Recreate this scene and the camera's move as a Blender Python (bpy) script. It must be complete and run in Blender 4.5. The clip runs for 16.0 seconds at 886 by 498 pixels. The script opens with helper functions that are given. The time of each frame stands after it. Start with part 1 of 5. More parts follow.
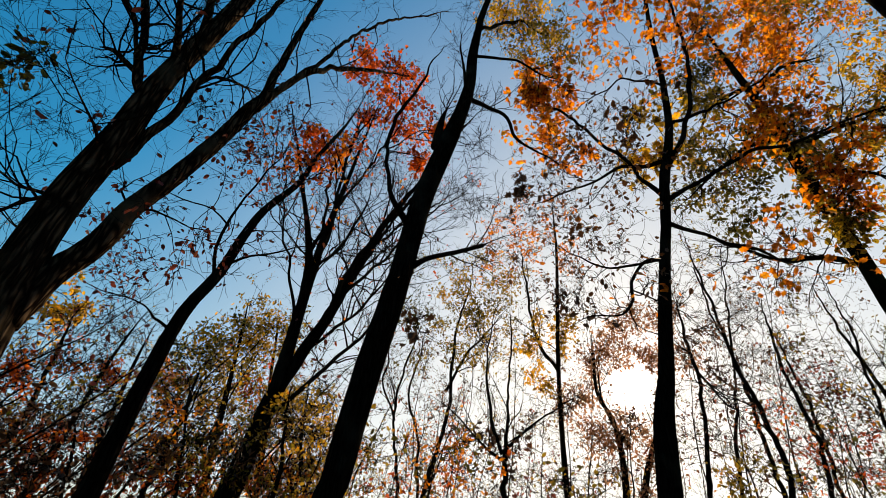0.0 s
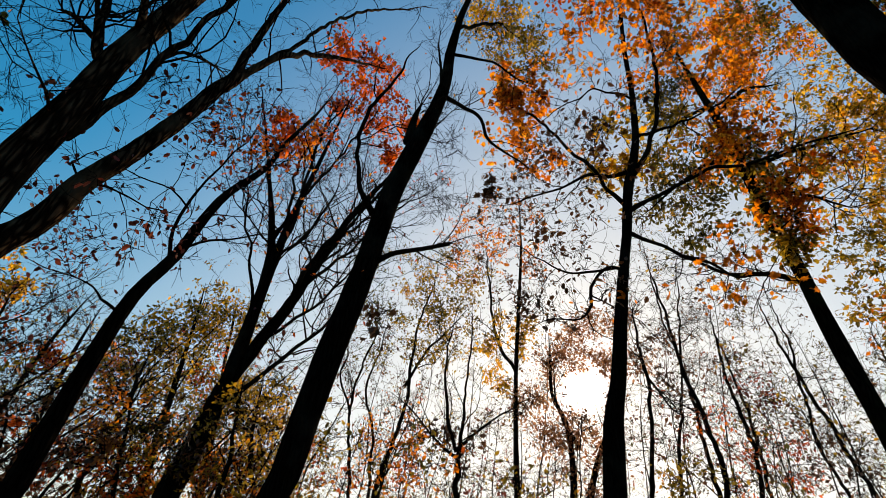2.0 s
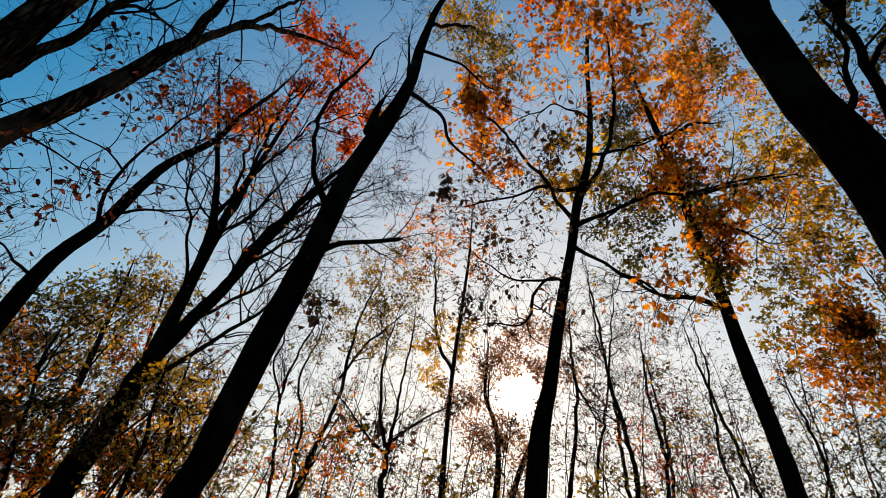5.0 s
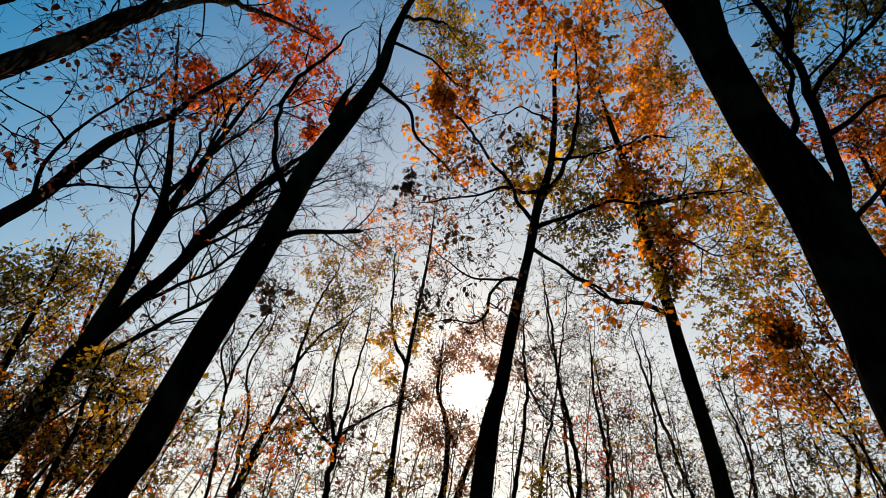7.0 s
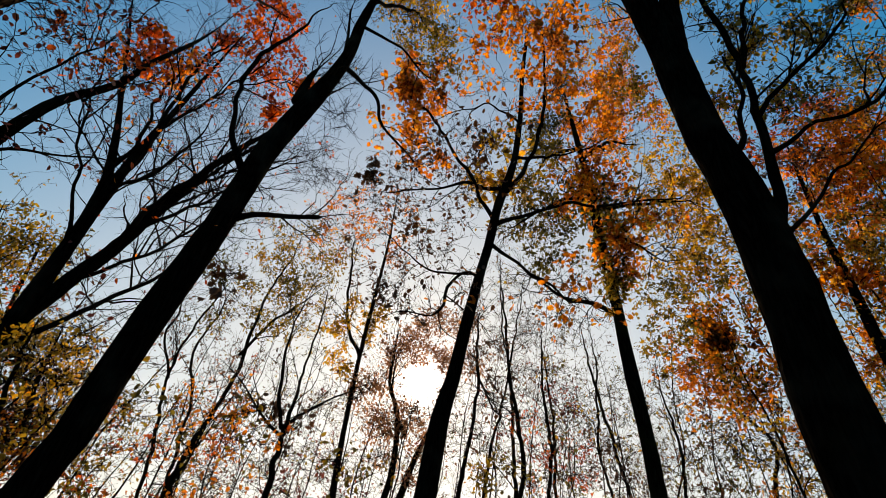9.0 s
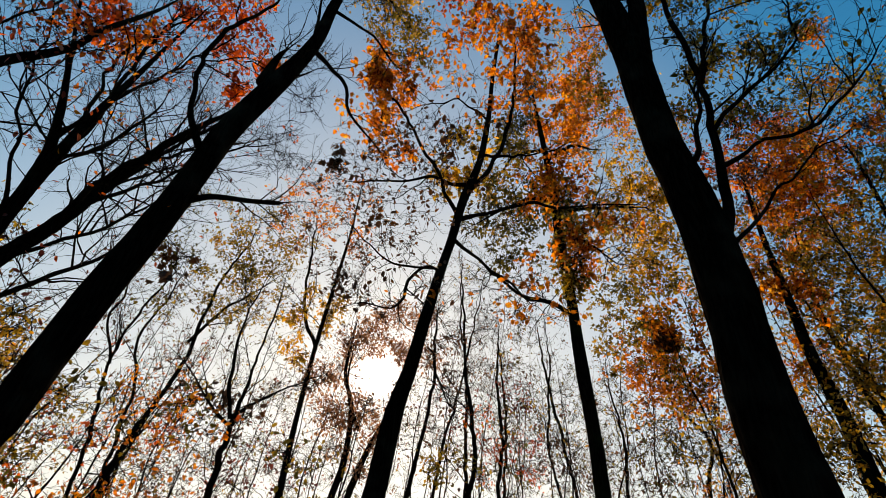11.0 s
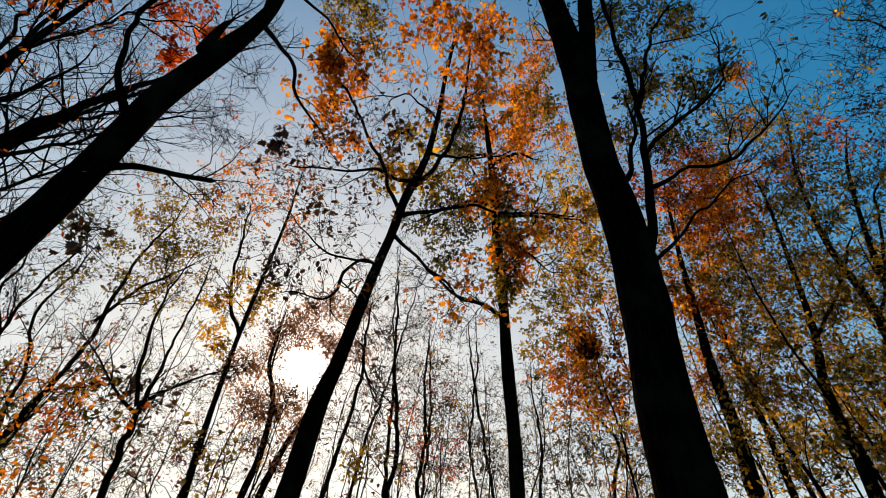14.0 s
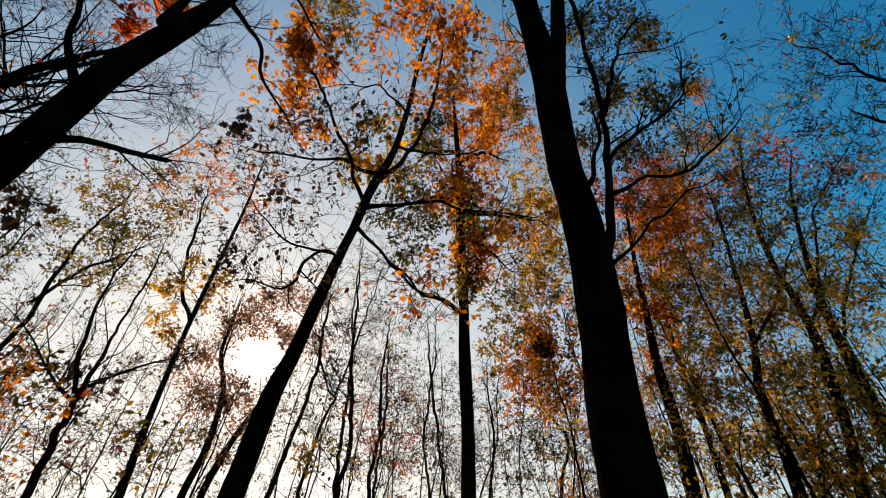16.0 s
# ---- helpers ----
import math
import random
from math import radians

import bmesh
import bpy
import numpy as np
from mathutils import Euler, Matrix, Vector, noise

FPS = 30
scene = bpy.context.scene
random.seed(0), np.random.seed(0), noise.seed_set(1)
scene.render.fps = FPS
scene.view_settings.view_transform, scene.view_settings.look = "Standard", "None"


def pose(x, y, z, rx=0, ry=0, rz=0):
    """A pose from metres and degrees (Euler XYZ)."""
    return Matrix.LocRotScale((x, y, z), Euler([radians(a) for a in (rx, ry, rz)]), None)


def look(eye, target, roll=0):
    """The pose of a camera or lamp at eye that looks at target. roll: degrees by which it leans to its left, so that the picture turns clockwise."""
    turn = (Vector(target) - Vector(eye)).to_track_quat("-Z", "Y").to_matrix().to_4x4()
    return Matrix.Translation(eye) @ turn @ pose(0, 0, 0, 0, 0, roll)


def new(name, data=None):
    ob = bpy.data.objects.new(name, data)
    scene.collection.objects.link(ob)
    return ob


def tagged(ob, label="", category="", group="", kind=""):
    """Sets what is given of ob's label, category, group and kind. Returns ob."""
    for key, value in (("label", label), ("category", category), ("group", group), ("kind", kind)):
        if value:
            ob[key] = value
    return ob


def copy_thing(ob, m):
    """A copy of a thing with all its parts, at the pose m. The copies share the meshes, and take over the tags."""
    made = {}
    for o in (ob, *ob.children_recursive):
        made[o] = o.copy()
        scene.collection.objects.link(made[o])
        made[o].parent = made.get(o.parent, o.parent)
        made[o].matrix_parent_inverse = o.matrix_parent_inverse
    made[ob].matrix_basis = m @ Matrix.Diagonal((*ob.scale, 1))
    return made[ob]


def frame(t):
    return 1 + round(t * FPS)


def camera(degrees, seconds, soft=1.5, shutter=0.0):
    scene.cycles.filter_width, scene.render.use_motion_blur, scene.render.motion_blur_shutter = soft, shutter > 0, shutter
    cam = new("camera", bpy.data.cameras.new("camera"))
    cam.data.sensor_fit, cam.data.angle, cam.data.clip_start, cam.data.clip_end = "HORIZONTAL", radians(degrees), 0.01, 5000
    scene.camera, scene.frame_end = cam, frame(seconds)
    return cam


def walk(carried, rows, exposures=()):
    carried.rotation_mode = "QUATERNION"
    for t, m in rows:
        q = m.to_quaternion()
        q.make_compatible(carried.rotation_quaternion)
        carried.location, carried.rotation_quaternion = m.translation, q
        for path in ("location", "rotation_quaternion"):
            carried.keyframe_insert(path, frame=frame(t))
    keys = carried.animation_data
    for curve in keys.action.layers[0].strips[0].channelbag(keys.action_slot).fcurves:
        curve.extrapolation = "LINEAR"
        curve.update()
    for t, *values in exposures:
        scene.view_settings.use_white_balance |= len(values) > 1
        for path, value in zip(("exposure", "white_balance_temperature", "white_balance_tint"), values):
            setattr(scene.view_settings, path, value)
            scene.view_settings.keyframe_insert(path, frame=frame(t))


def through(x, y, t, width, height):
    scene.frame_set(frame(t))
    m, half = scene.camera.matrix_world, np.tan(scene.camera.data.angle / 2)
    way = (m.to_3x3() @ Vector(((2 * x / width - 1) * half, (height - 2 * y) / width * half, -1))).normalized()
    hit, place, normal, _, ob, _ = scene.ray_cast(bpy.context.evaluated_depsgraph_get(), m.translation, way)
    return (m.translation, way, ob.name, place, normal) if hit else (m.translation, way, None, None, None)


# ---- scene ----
cam = camera(87.31, 16.0, soft=0.7)
walk(cam, [
    (0.0, pose(0, 0, 1.6, 125.08, -4.02, -2.82)),
    (0.5, pose(0, 0, 1.6, 125.13, -4.14, -4.04)),
    (1.0, pose(0, 0, 1.6, 125.08, -4.10, -5.28)),
    (1.5, pose(0, 0, 1.6, 125.16, -4.15, -6.70)),
    (2.0, pose(0, 0, 1.6, 125.09, -4.36, -8.17)),
    (2.5, pose(0, 0, 1.6, 125.06, -4.61, -9.59)),
    (3.0, pose(0, 0, 1.6, 125.07, -4.80, -11.03)),
    (3.5, pose(0, 0, 1.6, 125.20, -5.05, -12.50)),
    (4.0, pose(0, 0, 1.6, 125.43, -5.23, -13.77)),
    (6.5, pose(0, 0, 1.6, 125.42, -5.46, -21.18)),
    (7.0, pose(0, 0, 1.6, 125.50, -5.20, -22.43)),
    (7.5, pose(0, 0, 1.6, 125.48, -4.86, -23.44)),
    (8.0, pose(0, 0, 1.6, 125.32, -4.67, -24.98)),
    (8.5, pose(0, 0, 1.6, 125.18, -4.78, -26.83)),
    (9.0, pose(0, 0, 1.6, 125.06, -4.85, -28.31)),
    (11.5, pose(0, 0, 1.6, 124.75, -4.35, -34.95)),
    (12.0, pose(0, 0, 1.6, 124.75, -4.25, -36.30)),
    (12.5, pose(0, 0, 1.6, 124.78, -4.28, -38.22)),
    (13.0, pose(0, 0, 1.6, 125.14, -4.15, -39.71)),
    (13.5, pose(0, 0, 1.6, 125.26, -3.97, -41.13)),
    (14.0, pose(0, 0, 1.6, 125.04, -4.05, -42.62)),
    (14.5, pose(0, 0, 1.6, 125.02, -3.96, -43.87)),
    (15.0, pose(0, 0, 1.6, 125.05, -3.97, -45.24)),
    (15.5, pose(0, 0, 1.6, 125.06, -3.88, -46.64)),
    (16.0, pose(0, 0, 1.6, 124.83, -3.71, -47.92)),
], exposures=[(0.0, 0.37, 7600.0, 10.0), (8.0, 0.2, 7600.0, 10.0), (16.0, 0.17, 7600.0, 10.0)])

SKY_STRENGTH, SUN_STRENGTH = 0.255, 5.0
SKY_AIR, SKY_DUST, SKY_OZONE = 1.0, 0.3, 4.0
SKY_SAT, SKY_HUE, SKY_PALE = 1.46, 0.500, (0.86, 0.55)
SKY_SPAN = 1.25
HALO_WIDE, HALO_NEAR, HALO_CORE = (2.4, 0.12), (130, 0.30), (3000, 11.0)

# ---------------------------------------------------------------- light
SUN_AZ, SUN_EL = radians(23.72), radians(18.5)
world = bpy.data.worlds.new("world")
scene.world = world
world.use_nodes = True
wn, wl = world.node_tree.nodes, world.node_tree.links
wn.clear()
sky = wn.new("ShaderNodeTexSky")
sky.sky_type, sky.sun_disc = "NISHITA", False
sky.sun_elevation, sky.sun_rotation = SUN_EL, SUN_AZ
sky.air_density, sky.dust_density, sky.ozone_density = SKY_AIR, SKY_DUST, SKY_OZONE
deep = wn.new("ShaderNodeHueSaturation")
deep.inputs["Hue"].default_value = SKY_HUE
back = wn.new("ShaderNodeBackground")
back.inputs["Strength"].default_value = 1.0
wout = wn.new("ShaderNodeOutputWorld")
wl.new(sky.outputs[0], deep.inputs["Color"])
# highlight roll-off put into the sky colour: brightest parts level off softly at SKY_SPAN
lit = wn.new("ShaderNodeVectorMath")
lit.operation = "SCALE"
lit.inputs["Scale"].default_value = SKY_STRENGTH
wl.new(deep.outputs[0], lit.inputs[0])
room = wn.new("ShaderNodeVectorMath")
room.operation = "MULTIPLY_ADD"
room.inputs[1].default_value = (1 / SKY_SPAN,) * 3
room.inputs[2].default_value = (1, 1, 1)
wl.new(lit.outputs[0], room.inputs[0])
level = wn.new("ShaderNodeVectorMath")
level.operation = "DIVIDE"
wl.new(lit.outputs[0], level.inputs[0])
wl.new(room.outputs[0], level.inputs[1])
wl.new(level.outputs[0], back.inputs["Color"])
# glow put into the sky: scattered light, lens bloom and the sun's overexposed disc
SUN_DIR = Vector((math.sin(SUN_AZ) * math.cos(SUN_EL), math.cos(SUN_AZ) * math.cos(SUN_EL), math.sin(SUN_EL)))
coord = wn.new("ShaderNodeTexCoord")
dot = wn.new("ShaderNodeVectorMath")
dot.operation = "DOT_PRODUCT"
dot.inputs[1].default_value = SUN_DIR
wl.new(coord.outputs["Generated"], dot.inputs[0])


def math_node(op, a, b=None, clamp=False):
    n = wn.new("ShaderNodeMath")
    n.operation, n.use_clamp = op, clamp
    wl.new(a, n.inputs[0])
    if b is not None:
        n.inputs[1].default_value = b
    return n.outputs[0]


positive = math_node("MAXIMUM", dot.outputs["Value"], 0.0)
# the blue pales towards the sun and towards the hazy horizon
split = wn.new("ShaderNodeSeparateXYZ")
wl.new(coord.outputs["Generated"], split.inputs[0])
low = math_node("SUBTRACT", math_node("MAXIMUM", split.outputs["Z"], 0.0), 1.0)
low = math_node("MULTIPLY", math_node("POWER", math_node("MULTIPLY", low, -1.0), 3.0), SKY_PALE[1])
near_sun = math_node("MULTIPLY", math_node("POWER", positive, 3.2), SKY_PALE[0])
pale = wn.new("ShaderNodeMath")
wl.new(low, pale.inputs[0])
wl.new(near_sun, pale.inputs[1])
blue = math_node("ADD", math_node("MULTIPLY", pale.outputs[0], -1.0), SKY_SAT)
wl.new(math_node("MAXIMUM", blue, 0.25), deep.inputs["Saturation"])
wide = math_node("MULTIPLY", math_node("POWER", positive, HALO_WIDE[0]), HALO_WIDE[1])
narrow = math_node("MULTIPLY", math_node("POWER", positive, HALO_NEAR[0]), HALO_NEAR[1])
core = math_node("MULTIPLY", math_node("POWER", positive, HALO_CORE[0]), HALO_CORE[1])
both = wn.new("ShaderNodeMath")
wl.new(narrow, both.inputs[0])
wl.new(core, both.inputs[1])


def glow(colour, strength, under):
    b = wn.new("ShaderNodeBackground")
    b.inputs["Color"].default_value = (*colour, 1)
    wl.new(strength, b.inputs["Strength"])
    a = wn.new("ShaderNodeAddShader")
    wl.new(under, a.inputs[0])
    wl.new(b.outputs[0], a.inputs[1])
    return a.outputs[0]


# pale blue haze over half the sky, warm close to the sun
hazy = glow((0.84, 0.91, 1.0), wide, back.outputs[0])
wl.new(glow((1.0, 0.82, 0.74), both.outputs[0], hazy), wout.inputs["Surface"])

sun = new("sun", bpy.data.lights.new("sun", "SUN"))
sun.data.energy, sun.data.angle, sun.data.color = SUN_STRENGTH, radians(0.53), (1.0, 0.86, 0.68)
sun.matrix_world = look(SUN_DIR * 60, (0, 0, 0))


# ---------------------------------------------------------------- materials
def material(name):
    m = bpy.data.materials.new(name)
    m.use_nodes = True
    n = m.node_tree.nodes
    return m, n, m.node_tree.links, n["Principled BSDF"]


def ramp(n, stops):
    r = n.new("ShaderNodeValToRGB")
    while len(r.color_ramp.elements) < len(stops):
        r.color_ramp.elements.new(0.5)
    for e, (at, col) in zip(r.color_ramp.elements, stops):
        e.position, e.color = at, (*col, 1)
    return r


def bark_material(name, dark, light, moss=0.0, groove=26.0):
    """Ridged bark: long grooves along the stem, plates between them, lichen and a little moss."""
    m, n, l, p = material(name)
    tc = n.new("ShaderNodeTexCoord")
    mp = n.new("ShaderNodeMapping")
    mp.inputs["Scale"].default_value = (1, 1, 0.16)
    l.new(tc.outputs["Object"], mp.inputs["Vector"])
    ridges = n.new("ShaderNodeTexVoronoi")
    ridges.feature = "DISTANCE_TO_EDGE"
    ridges.inputs["Scale"].default_value = groove
    warp = n.new("ShaderNodeTexNoise")
    warp.inputs["Scale"].default_value, warp.inputs["Detail"].default_value = 9, 4
    l.new(mp.outputs[0], warp.inputs["Vector"])
    bend = n.new("ShaderNodeMixRGB")
    bend.blend_type, bend.inputs["Fac"].default_value = "ADD", 0.12
    l.new(mp.outputs[0], bend.inputs[1])
    l.new(warp.outputs["Color"], bend.inputs[2])
    l.new(bend.outputs[0], ridges.inputs["Vector"])
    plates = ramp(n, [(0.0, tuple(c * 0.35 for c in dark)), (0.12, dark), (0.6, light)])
    l.new(ridges.outputs["Distance"], plates.inputs["Fac"])
    stain = n.new("ShaderNodeTexNoise")
    stain.inputs["Scale"].default_value, stain.inputs["Detail"].default_value = 2.2, 6
    l.new(tc.outputs["Object"], stain.inputs["Vector"])
    lichen = ramp(n, [(0.5, (0, 0, 0)), (0.72, (1, 1, 1))])
    l.new(stain.outputs["Fac"], lichen.inputs["Fac"])
    mix = n.new("ShaderNodeMixRGB")
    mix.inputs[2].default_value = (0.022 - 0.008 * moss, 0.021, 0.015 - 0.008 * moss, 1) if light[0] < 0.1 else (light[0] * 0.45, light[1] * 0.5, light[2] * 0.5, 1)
    l.new(lichen.outputs["Color"], mix.inputs["Fac"])
    l.new(plates.outputs["Color"], mix.inputs[1])
    l.new(mix.outputs[0], p.inputs["Base Color"])
    p.inputs["Roughness"].default_value = 0.85
    p.inputs["Specular IOR Level"].default_value = 0.0
    bump = n.new("ShaderNodeBump")
    bump.inputs["Strength"].default_value, bump.inputs["Distance"].default_value = 0.9, 0.02
    l.new(ridges.outputs["Distance"], bump.inputs["Height"])
    l.new(bump.outputs[0], p.inputs["Normal"])
    return m


def leaf_material(name, colours, through=0.6):
    """Thin autumn leaves: each takes its own tint, mottled, and lets the sun shine through."""
    m, n, l, p = material(name)
    geo = n.new("ShaderNodeNewGeometry")
    tint = ramp(n, [((i / max(1, len(colours) - 1)) ** 0.85, c) for i, c in enumerate(colours)])
    # clumps of shaded and lit leaves put into the tint, single leaves differ a little
    sprays = n.new("ShaderNodeTexNoise")
    sprays.inputs["Scale"].default_value, sprays.inputs["Detail"].default_value = 1.7, 2
    l.new(geo.outputs["Position"], sprays.inputs["Vector"])
    spread = n.new("ShaderNodeMapRange")
    spread.inputs["From Min"].default_value, spread.inputs["From Max"].default_value = 0.34, 0.66
    l.new(sprays.outputs["Fac"], spread.inputs["Value"])
    # single leaves and leaves of a joined crown both differ
    info = n.new("ShaderNodeObjectInfo")
    each = n.new("ShaderNodeMath")
    l.new(geo.outputs["Random Per Island"], each.inputs[0])
    l.new(info.outputs["Random"], each.inputs[1])
    fold = n.new("ShaderNodeMath")
    fold.operation = "FRACT"
    l.new(each.outputs[0], fold.inputs[0])
    own = n.new("ShaderNodeMix")
    own.inputs["Factor"].default_value = 0.42
    l.new(spread.outputs["Result"], own.inputs["A"])
    l.new(fold.outputs[0], own.inputs["B"])
    l.new(own.outputs["Result"], tint.inputs["Fac"])
    spots = n.new("ShaderNodeTexNoise")
    spots.inputs["Scale"].default_value, spots.inputs["Detail"].default_value = 22, 3
    l.new(geo.outputs["Position"], spots.inputs["Vector"])
    worn = ramp(n, [(0.32, (0.45, 0.36, 0.3)), (0.55, (1, 1, 1))])
    l.new(spots.outputs["Fac"], worn.inputs["Fac"])
    col = n.new("ShaderNodeMixRGB")
    col.blend_type, col.inputs["Fac"].default_value = "MULTIPLY", 1
    l.new(tint.outputs["Color"], col.inputs[1])
    l.new(worn.outputs["Color"], col.inputs[2])
    l.new(col.outputs[0], p.inputs["Base Color"])
    p.inputs["Roughness"].default_value = 0.55
    p.inputs["Specular IOR Level"].default_value = 0.3
    tr = n.new("ShaderNodeBsdfTranslucent")
    l.new(col.outputs[0], tr.inputs["Color"])
    mx = n.new("ShaderNodeMixShader")
    mx.inputs["Fac"].default_value = through
    l.new(p.outputs[0], mx.inputs[1])
    l.new(tr.outputs[0], mx.inputs[2])
    l.new(mx.outputs[0], n["Material Output"].inputs["Surface"])
    return m


# BARK, BARK_MOSS and TWIG: backlit shade put into near-black base colours
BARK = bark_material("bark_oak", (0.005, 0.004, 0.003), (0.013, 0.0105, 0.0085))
BARK_GREY = bark_material("bark_grey", (0.014, 0.009, 0.006), (0.15, 0.10, 0.062), groove=24)
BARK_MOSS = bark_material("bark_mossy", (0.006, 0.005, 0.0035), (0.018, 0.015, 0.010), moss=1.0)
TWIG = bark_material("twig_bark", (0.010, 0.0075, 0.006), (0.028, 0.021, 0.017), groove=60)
LEAVES = {
    "orange": leaf_material("leaf_orange", [(0.12, 0.05, 0.012), (0.46, 0.13, 0.013), (0.90, 0.235, 0.010), (0.96, 0.34, 0.015), (0.96, 0.49, 0.035)], 0.74),
    "red": leaf_material("leaf_red", [(0.11, 0.028, 0.010), (0.40, 0.055, 0.010), (0.72, 0.105, 0.010), (0.88, 0.17, 0.012), (0.92, 0.30, 0.02)], 0.70),
    "gold": leaf_material("leaf_gold", [(0.07, 0.05, 0.012), (0.28, 0.17, 0.016), (0.70, 0.40, 0.025), (0.93, 0.42, 0.02), (0.95, 0.62, 0.04)], 0.74),
    "olive": leaf_material("leaf_olive", [(0.045, 0.042, 0.010), (0.12, 0.092, 0.012), (0.33, 0.22, 0.016), (0.60, 0.33, 0.020), (0.74, 0.28, 0.02)], 0.62),
    "green": leaf_material("leaf_green", [(0.035, 0.034, 0.009), (0.085, 0.078, 0.010), (0.18, 0.14, 0.014), (0.38, 0.23, 0.02)], 0.36),
    "plum": leaf_material("leaf_plum", [(0.05, 0.015, 0.012), (0.12, 0.025, 0.018), (0.42, 0.08, 0.04), (0.55, 0.15, 0.06)], 0.3),
    # backlit silhouettes of crown leaves put into a dark, barely translucent brown
    "brown": leaf_material("leaf_brown", [(0.04, 0.02, 0.010), (0.08, 0.036, 0.015), (0.20, 0.075, 0.02), (0.40, 0.14, 0.028)], 0.18),
    # rust: the sun's glare on leaves round it put into a warm pale brown
    "rust": leaf_material("leaf_sun_glare", [(0.16, 0.07, 0.035), (0.40, 0.17, 0.075), (0.58, 0.28, 0.13), (0.74, 0.40, 0.20)], 0.74),
}


# ---------------------------------------------------------------- mesh tools
def mesh_of(name, verts, loops, sizes, smooth=True):
    me = bpy.data.meshes.new(name)
    me.vertices.add(len(verts))
    me.vertices.foreach_set("co", np.asarray(verts, np.float32).ravel())
    me.loops.add(len(loops))
    me.loops.foreach_set("vertex_index", np.asarray(loops, np.int32))
    me.polygons.add(len(sizes))
    me.polygons.foreach_set("loop_start", np.concatenate(([0], np.cumsum(sizes)[:-1])).astype(np.int32))
    if smooth:
        me.polygons.foreach_set("use_smooth", np.ones(len(sizes), bool))
    me.update(calc_edges=True)
    return me


def part(name, me, mat, parent, label=""):
    ob = new(name, me)
    me.materials.append(mat)
    ob.parent = parent
    return tagged(ob, label) if label else ob


def spline(points, step):
    """A smooth run of (x, y, z, radius) through a few control points."""
    p = np.array(points, float)
    p = np.vstack([2 * p[0] - p[1], p, 2 * p[-1] - p[-2]])
    out = []
    for i in range(1, len(p) - 2):
        n = max(2, int(np.linalg.norm(p[i + 1, :3] - p[i, :3]) / step))
        t = np.linspace(0, 1, n, endpoint=False)[:, None]
        a, b, c, d = p[i - 1], p[i], p[i + 1], p[i + 2]
        out.append(0.5 * (2 * b + (c - a) * t + (2 * a - 5 * b + 4 * c - d) * t ** 2 + (3 * b - a - 3 * c + d) * t ** 3))
    out.append(p[-2:-1])
    q = np.vstack(out)
    q[:, 3] = np.maximum(q[:, 3], 0.0015)
    return q


def tube(q, sides, rough, rng):
    """Sweeps an uneven ring along a run of points: verts, loops, sizes."""
    c, r = q[:, :3], q[:, 3]
    t = np.gradient(c, axis=0)
    t /= np.linalg.norm(t, axis=1)[:, None] + 1e-9
    u = np.cross(t[0], (0.31, 0.83, 0.12))
    frames = []
    for d in t:
        u = u - d * (u @ d)
        u = u / (np.linalg.norm(u) + 1e-9)
        frames.append((u, np.cross(d, u)))
    ang = np.linspace(0, 2 * np.pi, sides, endpoint=False)
    lobes = 1 + rough * sum(rng.uniform(0.2, 0.6) * np.cos(k * ang + rng.uniform(0, 6.28)) for k in (2, 3, 5))
    n = len(q)
    swell = 1 + rough * np.interp(np.arange(n), np.linspace(0, n, max(3, n // 4)), rng.normal(0, 0.5, max(3, n // 4)))
    U, W = np.array([f[0] for f in frames]), np.array([f[1] for f in frames])
    grain = 1 + rough * 0.35 * rng.normal(0, 1, (n, sides)) * (sides > 9)
    ring = r[:, None] * swell[:, None] * lobes[None, :] * grain
    v = c[:, None, :] + ring[..., None] * (np.cos(ang)[None, :, None] * U[:, None, :] + np.sin(ang)[None, :, None] * W[:, None, :])
    i = np.arange(n - 1)[:, None] * sides
    j = np.arange(sides)[None, :]
    k = (j + 1) % sides
    quads = np.stack([i + j, i + k, i + sides + k, i + sides + j], -1).reshape(-1, 4)
    cap = [np.arange(sides)[::-1], (n - 1) * sides + np.arange(sides)]
    loops = np.concatenate([quads.ravel(), *cap])
    sizes = np.concatenate([np.full(len(quads), 4), [sides, sides]])
    return v.reshape(-1, 3), loops, sizes


def many_tubes(paths, radii, sides=4):
    """Many thin tubes of the same number of points at once."""
    m, n, _ = paths.shape
    d = paths[:, -1] - paths[:, 0]
    d /= np.linalg.norm(d, axis=1)[:, None] + 1e-9
    ref = np.where(np.abs(d[:, 2:3]) > 0.8, np.array([[1.0, 0, 0]]), np.array([[0, 0, 1.0]]))
    u = np.cross(d, ref)
    u /= np.linalg.norm(u, axis=1)[:, None] + 1e-9
    w = np.cross(d, u)
    ang = np.linspace(0, 2 * np.pi, sides, endpoint=False)
    ring = np.cos(ang)[None, :, None] * u[:, None, :] + np.sin(ang)[None, :, None] * w[:, None, :]
    v = paths[:, :, None, :] + radii[:, :, None, None] * ring[:, None, :, :]
    base = np.arange(m)[:, None, None] * (n * sides) + np.arange(n - 1)[None, :, None] * sides
    j = np.arange(sides)[None, None, :]
    k = (j + 1) % sides
    quads = np.stack([base + j, base + k, base + sides + k, base + sides + j], -1).reshape(-1, 4)
    return v.reshape(-1, 3), quads.ravel(), np.full(len(quads), 4)


def join(pieces):
    verts, loops, sizes, at = [], [], [], 0
    for v, l, s in pieces:
        verts.append(v), loops.append(l + at), sizes.append(s)
        at += len(v)
    return np.vstack(verts), np.concatenate(loops), np.concatenate(sizes)


